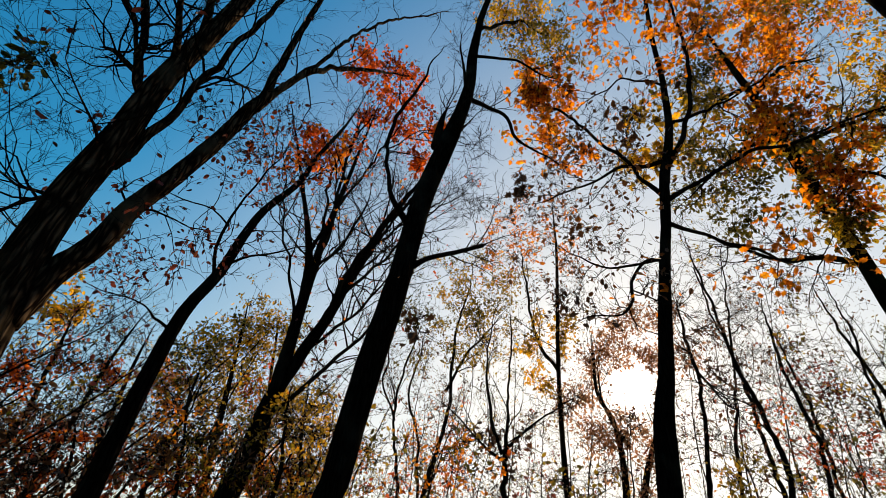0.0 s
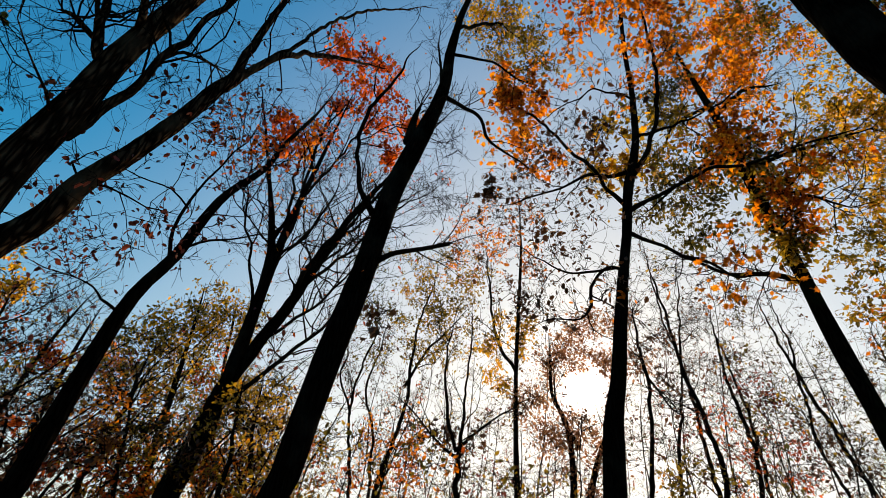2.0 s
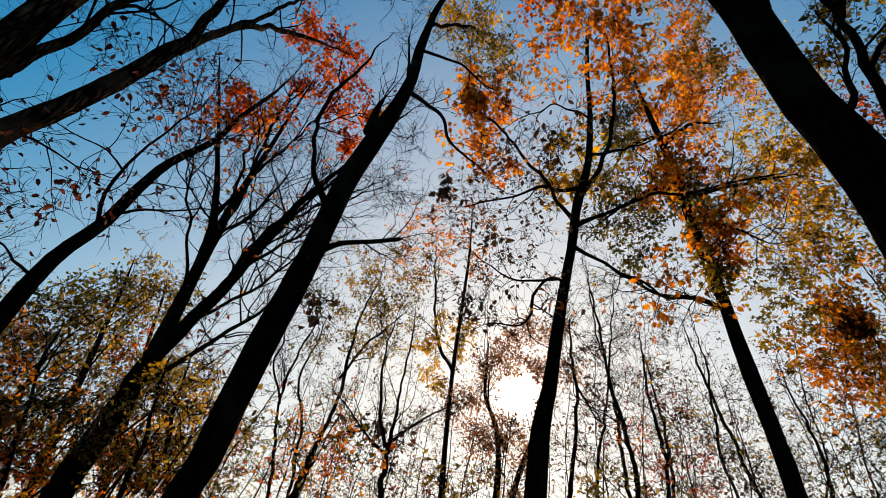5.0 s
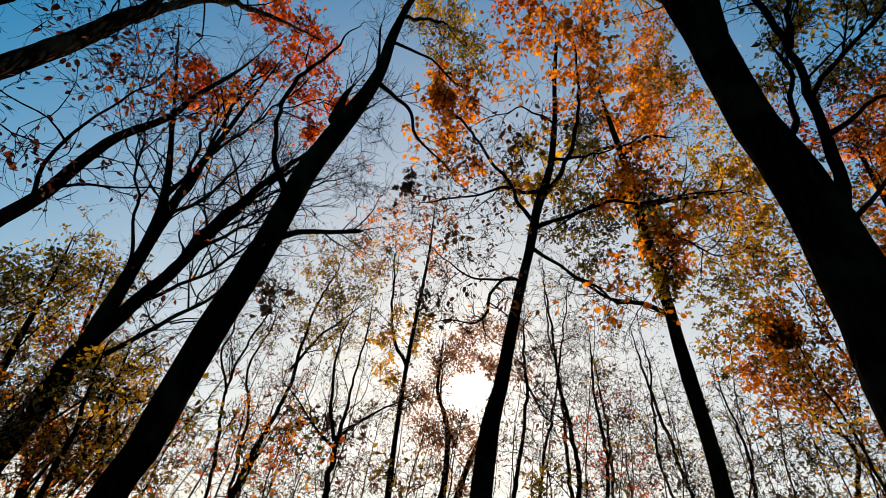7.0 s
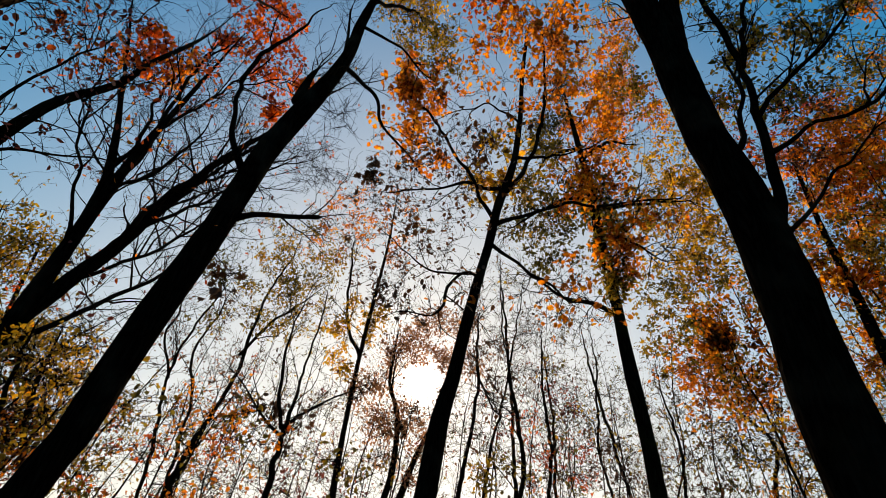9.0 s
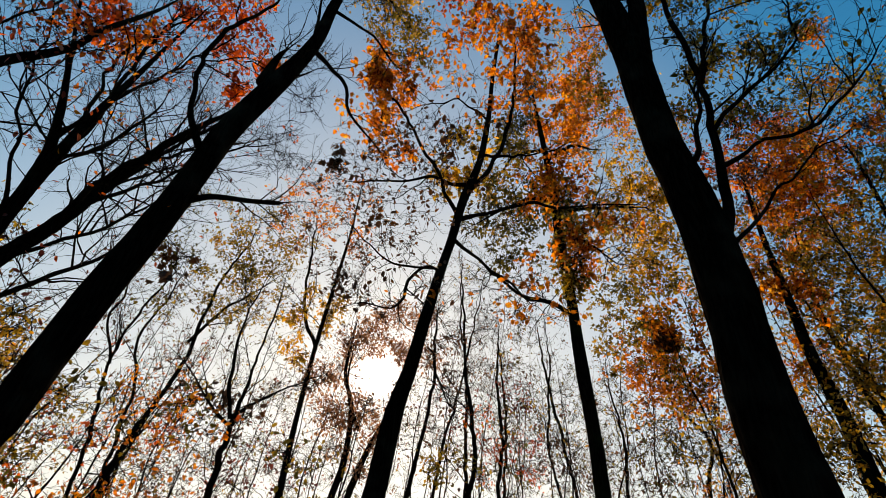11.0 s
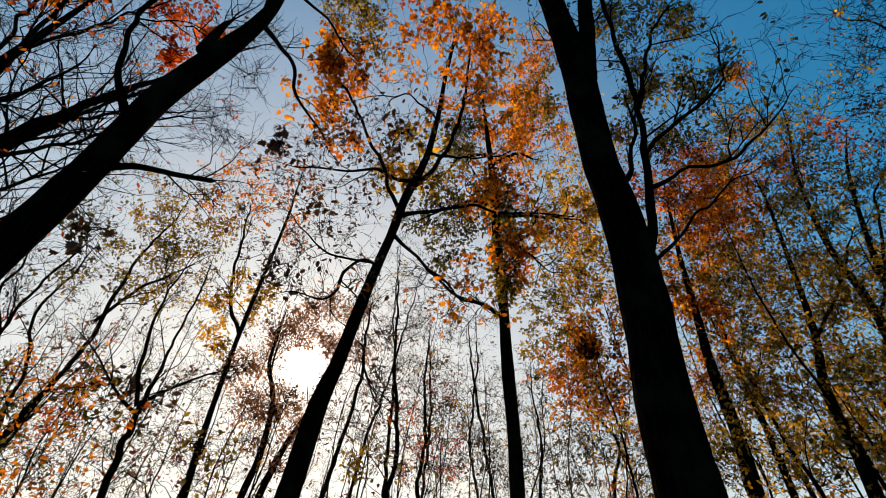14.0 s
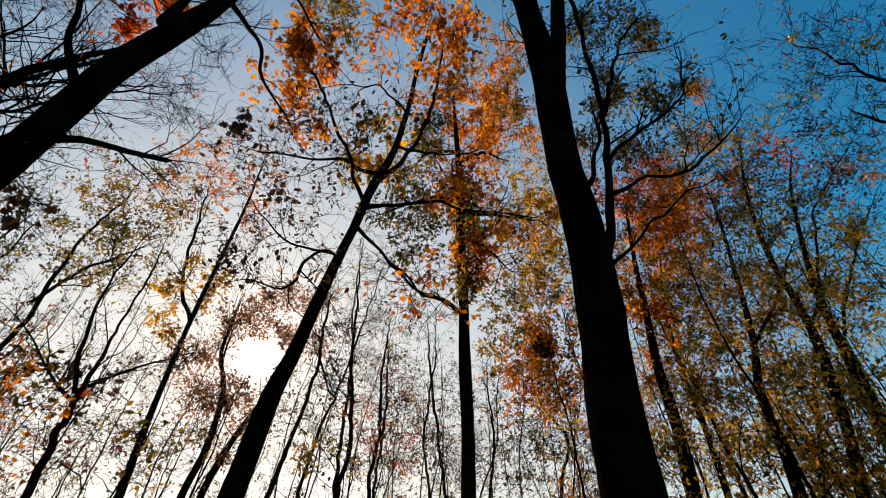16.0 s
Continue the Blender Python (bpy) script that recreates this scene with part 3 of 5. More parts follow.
# ---------------------------------------------------------------- trees
tree('beech_tree', 'tall bare grey tree forking into two heavy leaning stems',
     [(-2.96, 2.98, 2.42, 0.159), (-3.01, 2.93, 3.19, 0.147), (-3.01, 2.93, 3.95, 0.134), (-2.97, 2.97, 4.65, 0.126), (-2.96, 2.98, 5.24, 0.113), (-2.91, 3.03, 5.94, 0.108), (-2.83, 3.12, 6.85, 0.101), (-2.77, 3.17, 7.74, 0.095)],
     limbs=[
         [(-2.94, 3.00, 2.79, 0.115), (-2.88, 3.07, 3.22, 0.099), (-2.79, 3.16, 3.52, 0.094), (-2.72, 3.23, 3.97, 0.090), (-2.62, 3.33, 4.45, 0.086), (-2.46, 3.49, 5.23, 0.080), (-2.37, 3.59, 5.83, 0.081), (-2.31, 3.65, 6.23, 0.057), (-2.29, 3.67, 6.91, 0.051), (-2.24, 3.72, 8.05, 0.043), (-2.19, 3.78, 8.91, 0.034)],
         [(-2.34, 3.62, 5.92, 0.065), (-2.24, 3.72, 6.40, 0.049), (-2.03, 3.94, 7.13, 0.042), (-1.73, 4.53, 8.14, 0.033), (-1.27, 5.29, 9.20, 0.019)],
         [(-2.21, 3.75, 6.54, 0.035), (-2.05, 4.06, 7.49, 0.029), (-1.88, 4.52, 8.95, 0.027), (-1.49, 5.21, 10.84, 0.024), (-0.71, 6.30, 13.29, 0.015)],
         [(-2.91, 3.03, 4.29, 0.043), (-2.86, 3.08, 4.68, 0.042), (-2.72, 3.08, 5.10, 0.039), (-2.63, 3.04, 5.50, 0.036), (-2.55, 3.11, 6.24, 0.033), (-2.41, 3.11, 6.85, 0.031), (-2.32, 3.21, 7.82, 0.027)],
         [(-2.94, 3.00, 5.09, 0.054), (-3.16, 2.92, 5.45, 0.045), (-3.42, 2.94, 6.15, 0.040), (-3.65, 2.84, 6.83, 0.039)],
         [(-3.14, 2.94, 5.43, 0.032), (-3.32, 2.90, 5.58, 0.031), (-3.49, 2.86, 5.69, 0.026)],
         [(-2.94, 3.01, 5.65, 0.043), (-2.89, 2.76, 5.93, 0.033), (-2.95, 2.56, 6.36, 0.028)],
         [(-2.89, 3.05, 6.28, 0.059), (-2.89, 2.91, 6.71, 0.048), (-2.94, 2.85, 7.10, 0.043)],
         [(-3.23, 2.92, 5.62, 0.023), (-3.50, 2.85, 6.20, 0.024), (-3.76, 2.73, 6.58, 0.021)],
         [(-3.07, 2.87, 3.80, 0.020), (-3.36, 3.00, 3.79, 0.014), (-3.66, 3.12, 3.80, 0.011)],
         [(-3.08, 2.85, 3.79, 0.016), (-3.05, 2.60, 3.70, 0.011), (-2.91, 2.32, 3.55, 0.006)],
         [(-3.01, 2.93, 4.35, 0.014), (-2.89, 2.62, 4.36, 0.011), (-2.84, 2.38, 4.41, 0.007), (-2.81, 2.13, 4.47, 0.004)],
         [(-2.63, 3.04, 5.50, 0.019), (-2.55, 3.26, 5.88, 0.016), (-2.49, 3.60, 6.20, 0.013)],
     ],
     crowns=[
         (-3.90, 2.88, 5.37, 0.89, 0.83, 44, 0.3, 'plum', 0.06),
         (-3.57, 3.07, 4.36, 0.56, 0.48, 28, 0.2, 'plum', 0.06),
         (-2.92, 3.59, 7.35, 1.14, 0.84, 37, 0.3, 'plum', 0.06),
         (-2.49, 4.47, 9.11, 1.33, 0.93, 44, 0.3, 'plum', 0.06),
         (-3.06, 4.02, 6.23, 0.81, 0.60, 24, 0, 'plum', 0.05),
         (-3.60, 4.47, 3.51, 1.09, 0.48, 27, 0.5, 'brown', 0.06),
         (-3.36, 2.28, 4.48, 0.10, 0.32, 26, 6, 'green', 0.075),
         (-3.35, 2.29, 5.13, 0.04, 0.04, 4, 3, 'plum', 0.08),
         (-2.97, 2.69, 4.57, 0.05, 0.05, 5, 3, 'plum', 0.08),
     ],
     seed=3, bark=BARK_GREY, top=12.5, twig_scale=1.0, bushy=(11, 1.15, 'plum', 0.5), single=240)
tree('young_tree', 'slender dark tree leaning over with sparse plum leaves',
     [(-2.67, 4.23, 1.64, 0.095), (-2.64, 4.25, 1.90, 0.082), (-2.61, 4.26, 2.49, 0.075), (-2.57, 4.29, 3.33, 0.067), (-2.50, 4.33, 3.74, 0.062), (-2.39, 4.40, 4.13, 0.057), (-2.32, 4.44, 4.63, 0.048), (-2.22, 4.51, 5.12, 0.045), (-1.98, 4.65, 5.72, 0.038), (-1.88, 4.71, 6.27, 0.029), (-1.66, 4.84, 7.11, 0.020)],
     limbs=[
         [(-2.55, 4.30, 3.34, 0.017), (-2.66, 4.24, 3.45, 0.014), (-2.92, 4.31, 3.62, 0.009), (-3.37, 4.38, 3.75, 0.006)],
         [(-2.42, 4.38, 4.03, 0.023), (-2.45, 4.25, 4.32, 0.019), (-2.38, 4.17, 4.58, 0.018), (-2.27, 4.12, 4.97, 0.013), (-2.19, 4.17, 5.57, 0.009)],
         [(-2.37, 4.41, 4.22, 0.017), (-2.25, 4.60, 4.47, 0.014), (-2.04, 4.97, 4.83, 0.010), (-1.85, 5.32, 5.14, 0.008)],
         [(-2.38, 4.17, 4.58, 0.013), (-2.46, 3.89, 4.58, 0.008), (-2.59, 3.57, 4.41, 0.006)],
     ],
     crowns=[
         (-2.66, 3.88, 4.11, 0.77, 0.46, 55, 4.9, 'plum', 0.064),
         (-2.39, 4.16, 5.35, 0.85, 0.56, 70, 4.9, 'plum', 0.064),
         (-2.96, 4.05, 3.85, 0.49, 0.31, 26, 4.9, 'plum', 0.06),
         (-2.03, 4.62, 6.27, 0.69, 0.54, 66, 7.0, 'red', 0.068),
     ],
     seed=4, bushy=(5, 0.9, 'plum', 3), single=280)
tree('ash_tree', 'dark tree of several stems fanning from one foot',
     [(-2.27, 6.09, 1.71, 0.136), (-2.23, 6.11, 2.14, 0.133), (-2.14, 6.14, 2.66, 0.130), (-2.06, 6.17, 3.32, 0.114), (-2.03, 6.18, 3.59, 0.093)],
     limbs=[
         [(-2.06, 6.17, 3.32, 0.077), (-2.05, 6.17, 3.82, 0.073), (-2.02, 6.18, 4.65, 0.069), (-2.09, 6.15, 5.59, 0.058), (-2.34, 6.07, 6.42, 0.042), (-2.60, 5.98, 7.22, 0.027), (-2.95, 5.86, 8.22, 0.015)],
         [(-2.03, 6.18, 3.40, 0.085), (-1.81, 6.25, 4.04, 0.079), (-1.57, 6.33, 4.78, 0.073), (-1.32, 6.42, 5.74, 0.059), (-1.00, 6.54, 6.76, 0.050), (-0.54, 6.69, 7.86, 0.031), (-0.00, 6.88, 9.27, 0.022)],
         [(-2.01, 6.18, 4.52, 0.043), (-1.95, 6.20, 5.42, 0.040), (-1.90, 6.22, 6.23, 0.033), (-1.93, 6.21, 7.11, 0.024), (-1.90, 6.22, 8.30, 0.019)],
         [(-2.02, 6.18, 3.11, 0.034), (-1.81, 6.25, 3.41, 0.030), (-1.46, 6.59, 4.04, 0.027), (-1.03, 6.95, 4.84, 0.020)],
         [(-1.67, 6.30, 4.47, 0.041), (-1.47, 6.16, 5.24, 0.034), (-1.16, 6.16, 6.03, 0.026), (-0.77, 6.19, 6.63, 0.017)],
         [(-2.09, 6.15, 5.48, 0.028), (-2.07, 6.37, 6.45, 0.024), (-2.21, 6.43, 7.56, 0.018), (-1.92, 6.64, 9.11, 0.016)],
         [(-1.95, 6.20, 5.42, 0.025), (-1.61, 6.00, 5.64, 0.019), (-1.35, 5.88, 6.25, 0.016)],
         [(-1.69, 6.29, 4.38, 0.032), (-1.46, 6.59, 5.39, 0.026), (-1.03, 6.95, 6.89, 0.023), (-0.58, 7.32, 8.29, 0.017)],
         [(-2.11, 6.15, 5.58, 0.028), (-1.96, 6.41, 6.62, 0.024), (-1.66, 6.83, 8.18, 0.020), (-1.26, 7.19, 9.93, 0.014)],
         [(-1.52, 6.35, 4.94, 0.031), (-0.99, 6.22, 5.53, 0.022), (-0.50, 6.18, 6.35, 0.017), (-0.01, 6.14, 6.87, 0.011)],
         [(-2.04, 6.17, 4.38, 0.025), (-2.20, 5.90, 5.10, 0.020), (-2.45, 5.61, 5.80, 0.014), (-2.53, 5.36, 6.49, 0.009)],
         [(-1.32, 6.42, 5.74, 0.027), (-1.08, 6.82, 6.53, 0.022), (-0.34, 7.29, 7.67, 0.016)],
         [(-1.81, 6.25, 4.04, 0.026), (-1.35, 5.99, 4.31, 0.020), (-0.95, 5.92, 4.85, 0.015)],
     ],
     crowns=[
         (-1.81, 6.78, 11.66, 0.62, 0.87, 88, 34.0, 'red', 0.084),
         (-1.36, 6.89, 10.24, 0.52, 0.71, 66, 34.0, 'red', 0.084),
         (-0.78, 7.03, 9.44, 0.47, 0.58, 55, 28.0, 'red', 0.084),
         (-2.73, 6.14, 8.19, 0.40, 0.38, 44, 12.6, 'red', 0.08),
         (-2.26, 6.31, 8.11, 0.33, 0.36, 33, 10.8, 'orange', 0.08),
         (-1.64, 6.63, 7.53, 1.21, 1.03, 99, 2.2, 'plum', 0.064),
         (-1.81, 6.57, 6.26, 0.98, 0.81, 66, 1.8, 'orange', 0.064),
     ],
     seed=5, top=9.5, bushy=(14, 1.3, 'red', 1.5), single=280)
tree('oak_tree', 'thick leaning oak in backlit silhouette with a broken side branch',
     [(-0.86, 4.42, 1.74, 0.127), (-0.75, 4.44, 2.20, 0.126), (-0.70, 4.45, 2.68, 0.127), (-0.63, 4.46, 3.22, 0.133), (-0.56, 4.46, 3.63, 0.131), (-0.51, 4.47, 3.94, 0.128), (-0.46, 4.48, 4.27, 0.124), (-0.41, 4.48, 4.70, 0.124), (-0.35, 4.49, 5.24, 0.124), (-0.27, 4.49, 5.73, 0.135), (-0.14, 4.50, 6.26, 0.130), (-0.03, 4.50, 6.73, 0.122), (0.09, 4.50, 7.25, 0.103), (0.20, 4.50, 7.94, 0.090), (0.22, 4.49, 8.71, 0.086), (0.28, 4.49, 9.40, 0.068), (0.37, 4.48, 10.16, 0.057), (0.56, 4.46, 11.00, 0.041)],
     limbs=[
         [(-0.39, 4.49, 4.41, 0.040), (-0.15, 4.43, 4.55, 0.029), (0.14, 4.37, 4.63, 0.025), (0.44, 4.32, 4.70, 0.020)],
         [(-0.49, 4.48, 5.11, 0.043), (-0.69, 4.45, 5.43, 0.032), (-0.83, 4.42, 5.89, 0.028), (-0.90, 4.52, 6.52, 0.027), (-0.82, 4.63, 7.35, 0.026), (-0.61, 4.66, 7.91, 0.022), (-0.48, 4.78, 8.81, 0.013)],
         [(0.18, 4.58, 7.70, 0.047), (0.55, 4.84, 7.87, 0.034), (0.91, 5.10, 7.96, 0.029), (1.14, 5.34, 7.70, 0.023), (1.79, 5.64, 7.61, 0.013)],
         [(-0.23, 4.52, 6.47, 0.066), (-0.19, 4.47, 6.78, 0.056), (-0.16, 4.43, 7.02, 0.037)],
         [(0.13, 4.57, 8.04, 0.028), (0.07, 4.51, 8.48, 0.023), (0.01, 4.45, 8.92, 0.010)],
         [(0.24, 4.59, 9.57, 0.036), (0.62, 4.85, 10.38, 0.032), (1.28, 5.26, 11.32, 0.022), (1.99, 5.67, 11.48, 0.012)],
         [(0.21, 4.59, 8.86, 0.031), (0.49, 4.53, 8.81, 0.025), (0.96, 4.50, 8.67, 0.018), (1.35, 4.56, 8.50, 0.012)],
     ],
     crowns=[
         (-0.25, 4.49, 3.73, 0.10, 0.12, 9, 4.0, 'brown', 0.105),
         (-0.15, 4.50, 3.83, 0.05, 0.05, 4, 4.0, 'brown', 0.105),
         (0.29, 4.80, 6.01, 0.59, 0.43, 66, 0.0, 'plum', 0.04),
         (0.23, 4.39, 6.52, 0.49, 0.54, 44, 0.0, 'plum', 0.04),
         (1.09, 5.53, 11.79, 0.71, 0.95, 143, 16.5, 'gold', 0.072),
         (1.67, 5.72, 11.08, 0.62, 0.93, 121, 16.5, 'olive', 0.072),
         (1.33, 5.57, 9.25, 0.46, 0.60, 55, 10.0, 'orange', 0.092),
         (1.88, 5.66, 8.14, 0.64, 0.56, 49, 8.2, 'orange', 0.092),
         (1.56, 5.61, 7.21, 0.59, 0.52, 44, 3.8, 'brown', 0.072),
     ],
     seed=6, top=12, blunt=0, bushy=(9, 0.9, 'orange', 0.3), single=280)
tree('maple_tree', 'straight slim tree in backlit silhouette with bright orange leaves',
     [(2.35, 4.97, 1.94, 0.116), (2.39, 4.95, 2.29, 0.115), (2.46, 4.92, 3.06, 0.106), (2.56, 4.87, 3.53, 0.092), (2.65, 4.82, 4.12, 0.082), (2.78, 4.74, 4.97, 0.069), (2.89, 4.68, 5.55, 0.069), (2.95, 4.64, 6.01, 0.071), (3.01, 4.60, 6.40, 0.074), (3.09, 4.55, 6.72, 0.071), (3.20, 4.48, 7.25, 0.057), (3.25, 4.44, 7.79, 0.054), (3.30, 4.40, 8.52, 0.043), (3.32, 4.38, 9.35, 0.040), (3.36, 4.35, 10.07, 0.037), (3.43, 4.30, 11.07, 0.028)],
     limbs=[
         [(2.97, 4.66, 6.05, 0.041), (2.78, 4.75, 6.39, 0.029), (2.67, 4.81, 6.80, 0.030), (2.38, 5.07, 7.55, 0.027), (2.03, 5.48, 8.65, 0.024), (1.64, 5.91, 9.66, 0.019)],
         [(3.10, 4.59, 6.72, 0.037), (2.78, 4.64, 6.62, 0.028), (2.50, 4.67, 6.60, 0.026), (2.09, 4.66, 6.25, 0.017), (1.53, 4.73, 5.98, 0.011)],
         [(2.98, 4.65, 5.98, 0.043), (3.22, 4.53, 6.10, 0.029), (3.66, 4.41, 6.41, 0.024), (4.07, 4.31, 6.68, 0.025), (4.42, 4.13, 6.66, 0.021), (4.83, 3.91, 6.73, 0.018), (5.16, 3.63, 6.77, 0.015), (5.38, 3.40, 6.73, 0.012)],
         [(3.10, 4.59, 6.61, 0.043), (3.31, 4.37, 7.00, 0.032), (3.44, 4.18, 7.55, 0.029), (3.57, 4.12, 8.31, 0.027), (3.63, 4.09, 9.22, 0.022), (3.66, 4.07, 10.51, 0.018)],
         [(3.26, 4.50, 7.43, 0.030), (3.77, 4.46, 7.68, 0.021), (4.44, 4.46, 8.18, 0.016), (4.99, 4.39, 8.62, 0.013)],
         [(2.93, 4.68, 5.60, 0.036), (3.11, 4.47, 5.32, 0.024), (3.39, 4.32, 5.09, 0.021), (3.68, 4.29, 4.99, 0.018), (3.86, 4.19, 4.73, 0.013), (4.24, 4.22, 4.83, 0.011), (4.64, 4.24, 4.82, 0.007)],
         [(2.81, 4.74, 5.03, 0.030), (2.47, 4.69, 4.94, 0.019), (2.28, 4.68, 4.66, 0.020), (2.27, 4.68, 4.41, 0.019), (2.07, 4.67, 4.18, 0.011), (1.72, 4.63, 4.08, 0.007)],
         [(2.80, 4.74, 5.06, 0.020), (2.34, 5.32, 5.24, 0.014), (1.88, 5.79, 5.85, 0.009)],
         [(3.36, 4.45, 8.25, 0.023), (2.73, 4.44, 8.36, 0.015), (2.07, 4.56, 7.85, 0.009)],
     ],
     crowns=[
         (1.71, 5.87, 8.92, 0.55, 0.45, 44, 6.2, 'orange', 0.096),
         (1.16, 5.48, 6.73, 0.16, 0.16, 9, 4.0, 'brown', 0.105),
         (1.94, 5.25, 5.80, 0.15, 0.12, 8, 4.0, 'brown', 0.105),
         (1.15, 5.48, 6.72, 0.15, 0.13, 8, 4.0, 'brown', 0.105),
         (2.20, 5.28, 7.90, 0.72, 0.46, 55, 3.1, 'brown', 0.066),
         (2.25, 4.69, 6.19, 1.18, 0.49, 110, 3.2, 'brown', 0.066),
         (3.12, 4.91, 7.40, 0.43, 0.49, 66, 15.0, 'gold', 0.096),
         (3.17, 4.55, 10.15, 1.18, 0.72, 110, 4.5, 'orange', 0.088),
         (3.61, 4.21, 11.78, 0.84, 0.54, 121, 9.4, 'orange', 0.1),
         (2.86, 4.60, 11.57, 0.69, 0.67, 66, 5.0, 'red', 0.096),
         (1.74, 5.63, 9.59, 0.49, 0.79, 66, 8.1, 'orange', 0.1),
         (4.12, 4.28, 10.50, 0.49, 0.64, 55, 6.2, 'orange', 0.096),
         (2.04, 5.14, 5.92, 1.22, 0.62, 110, 3.2, 'brown', 0.066),
         (4.87, 3.67, 6.72, 0.63, 0.40, 66, 3.6, 'orange', 0.088),
         (3.72, 3.93, 9.30, 0.93, 0.64, 77, 7.5, 'orange', 0.096),
         (2.09, 4.89, 4.57, 0.61, 0.38, 55, 3.2, 'brown', 0.066),
         (3.89, 4.18, 4.86, 0.48, 0.35, 55, 2.6, 'orange', 0.08),
     ],
     seed=7, top=11, leaf_gain=1.25, bushy=(6, 0.9, 'orange', 4), single=290)
tree('larch_tree', 'tall tree with tiers of olive and orange leaves',
     [(5.57, 4.57, 2.01, 0.108), (5.54, 4.60, 2.45, 0.103), (5.51, 4.63, 3.36, 0.097), (5.46, 4.70, 4.41, 0.095), (5.42, 4.74, 5.44, 0.087), (5.35, 4.82, 6.77, 0.086), (5.29, 4.90, 8.38, 0.076), (5.20, 5.00, 9.78, 0.052), (5.13, 5.09, 10.88, 0.032)],
     limbs=[
         [(5.41, 4.75, 5.24, 0.041), (5.18, 5.03, 5.53, 0.035), (4.74, 5.24, 5.57, 0.027), (4.42, 5.46, 5.90, 0.019)],
         [(5.31, 4.87, 7.76, 0.040), (4.72, 5.11, 7.63, 0.030), (4.13, 5.35, 7.07, 0.017)],
         [(5.32, 4.86, 7.53, 0.039), (5.83, 4.56, 7.64, 0.031), (6.36, 4.09, 7.68, 0.022)],
         [(5.35, 4.83, 6.90, 0.038), (5.44, 4.25, 6.45, 0.028), (5.47, 3.90, 5.96, 0.015)],
         [(5.26, 4.94, 8.88, 0.038), (5.89, 4.80, 9.67, 0.030), (6.31, 4.62, 9.70, 0.016)],
         [(5.25, 4.95, 9.23, 0.038), (5.06, 5.63, 9.53, 0.030), (4.95, 6.23, 9.27, 0.016)],
     ],
     crowns=[
         (5.03, 5.15, 10.99, 0.29, 0.29, 50, 40.0, 'green', 0.06),
         (4.86, 5.31, 9.95, 0.50, 0.38, 90, 40.0, 'green', 0.065),
         (5.19, 4.99, 10.33, 0.32, 0.23, 40, 30.0, 'orange', 0.085),
         (4.89, 5.69, 8.71, 0.93, 0.77, 132, 24.0, 'olive', 0.082),
         (5.22, 4.51, 8.42, 0.58, 0.51, 77, 18.0, 'orange', 0.098),
         (4.84, 4.66, 7.54, 0.41, 0.39, 44, 16.5, 'orange', 0.098),
         (5.14, 5.39, 7.68, 0.95, 0.64, 99, 16.5, 'green', 0.082),
         (5.70, 4.72, 7.79, 0.66, 0.64, 66, 15.0, 'green', 0.082),
         (5.26, 4.46, 6.25, 0.43, 0.56, 66, 15.0, 'orange', 0.09),
         (5.08, 4.60, 5.91, 0.27, 0.68, 44, 13.5, 'olive', 0.082),
         (4.92, 5.65, 6.95, 0.70, 0.54, 55, 9.0, 'green', 0.082),
         (5.96, 4.56, 7.29, 0.57, 0.78, 66, 15.0, 'olive', 0.082),
         (5.70, 4.71, 10.21, 0.67, 0.73, 66, 18.0, 'orange', 0.098),
     ],
     seed=8, top=11.5, bark=BARK_MOSS, branch_from=0.2, bushy=(14, 1.0, 'olive', 5), single=280)
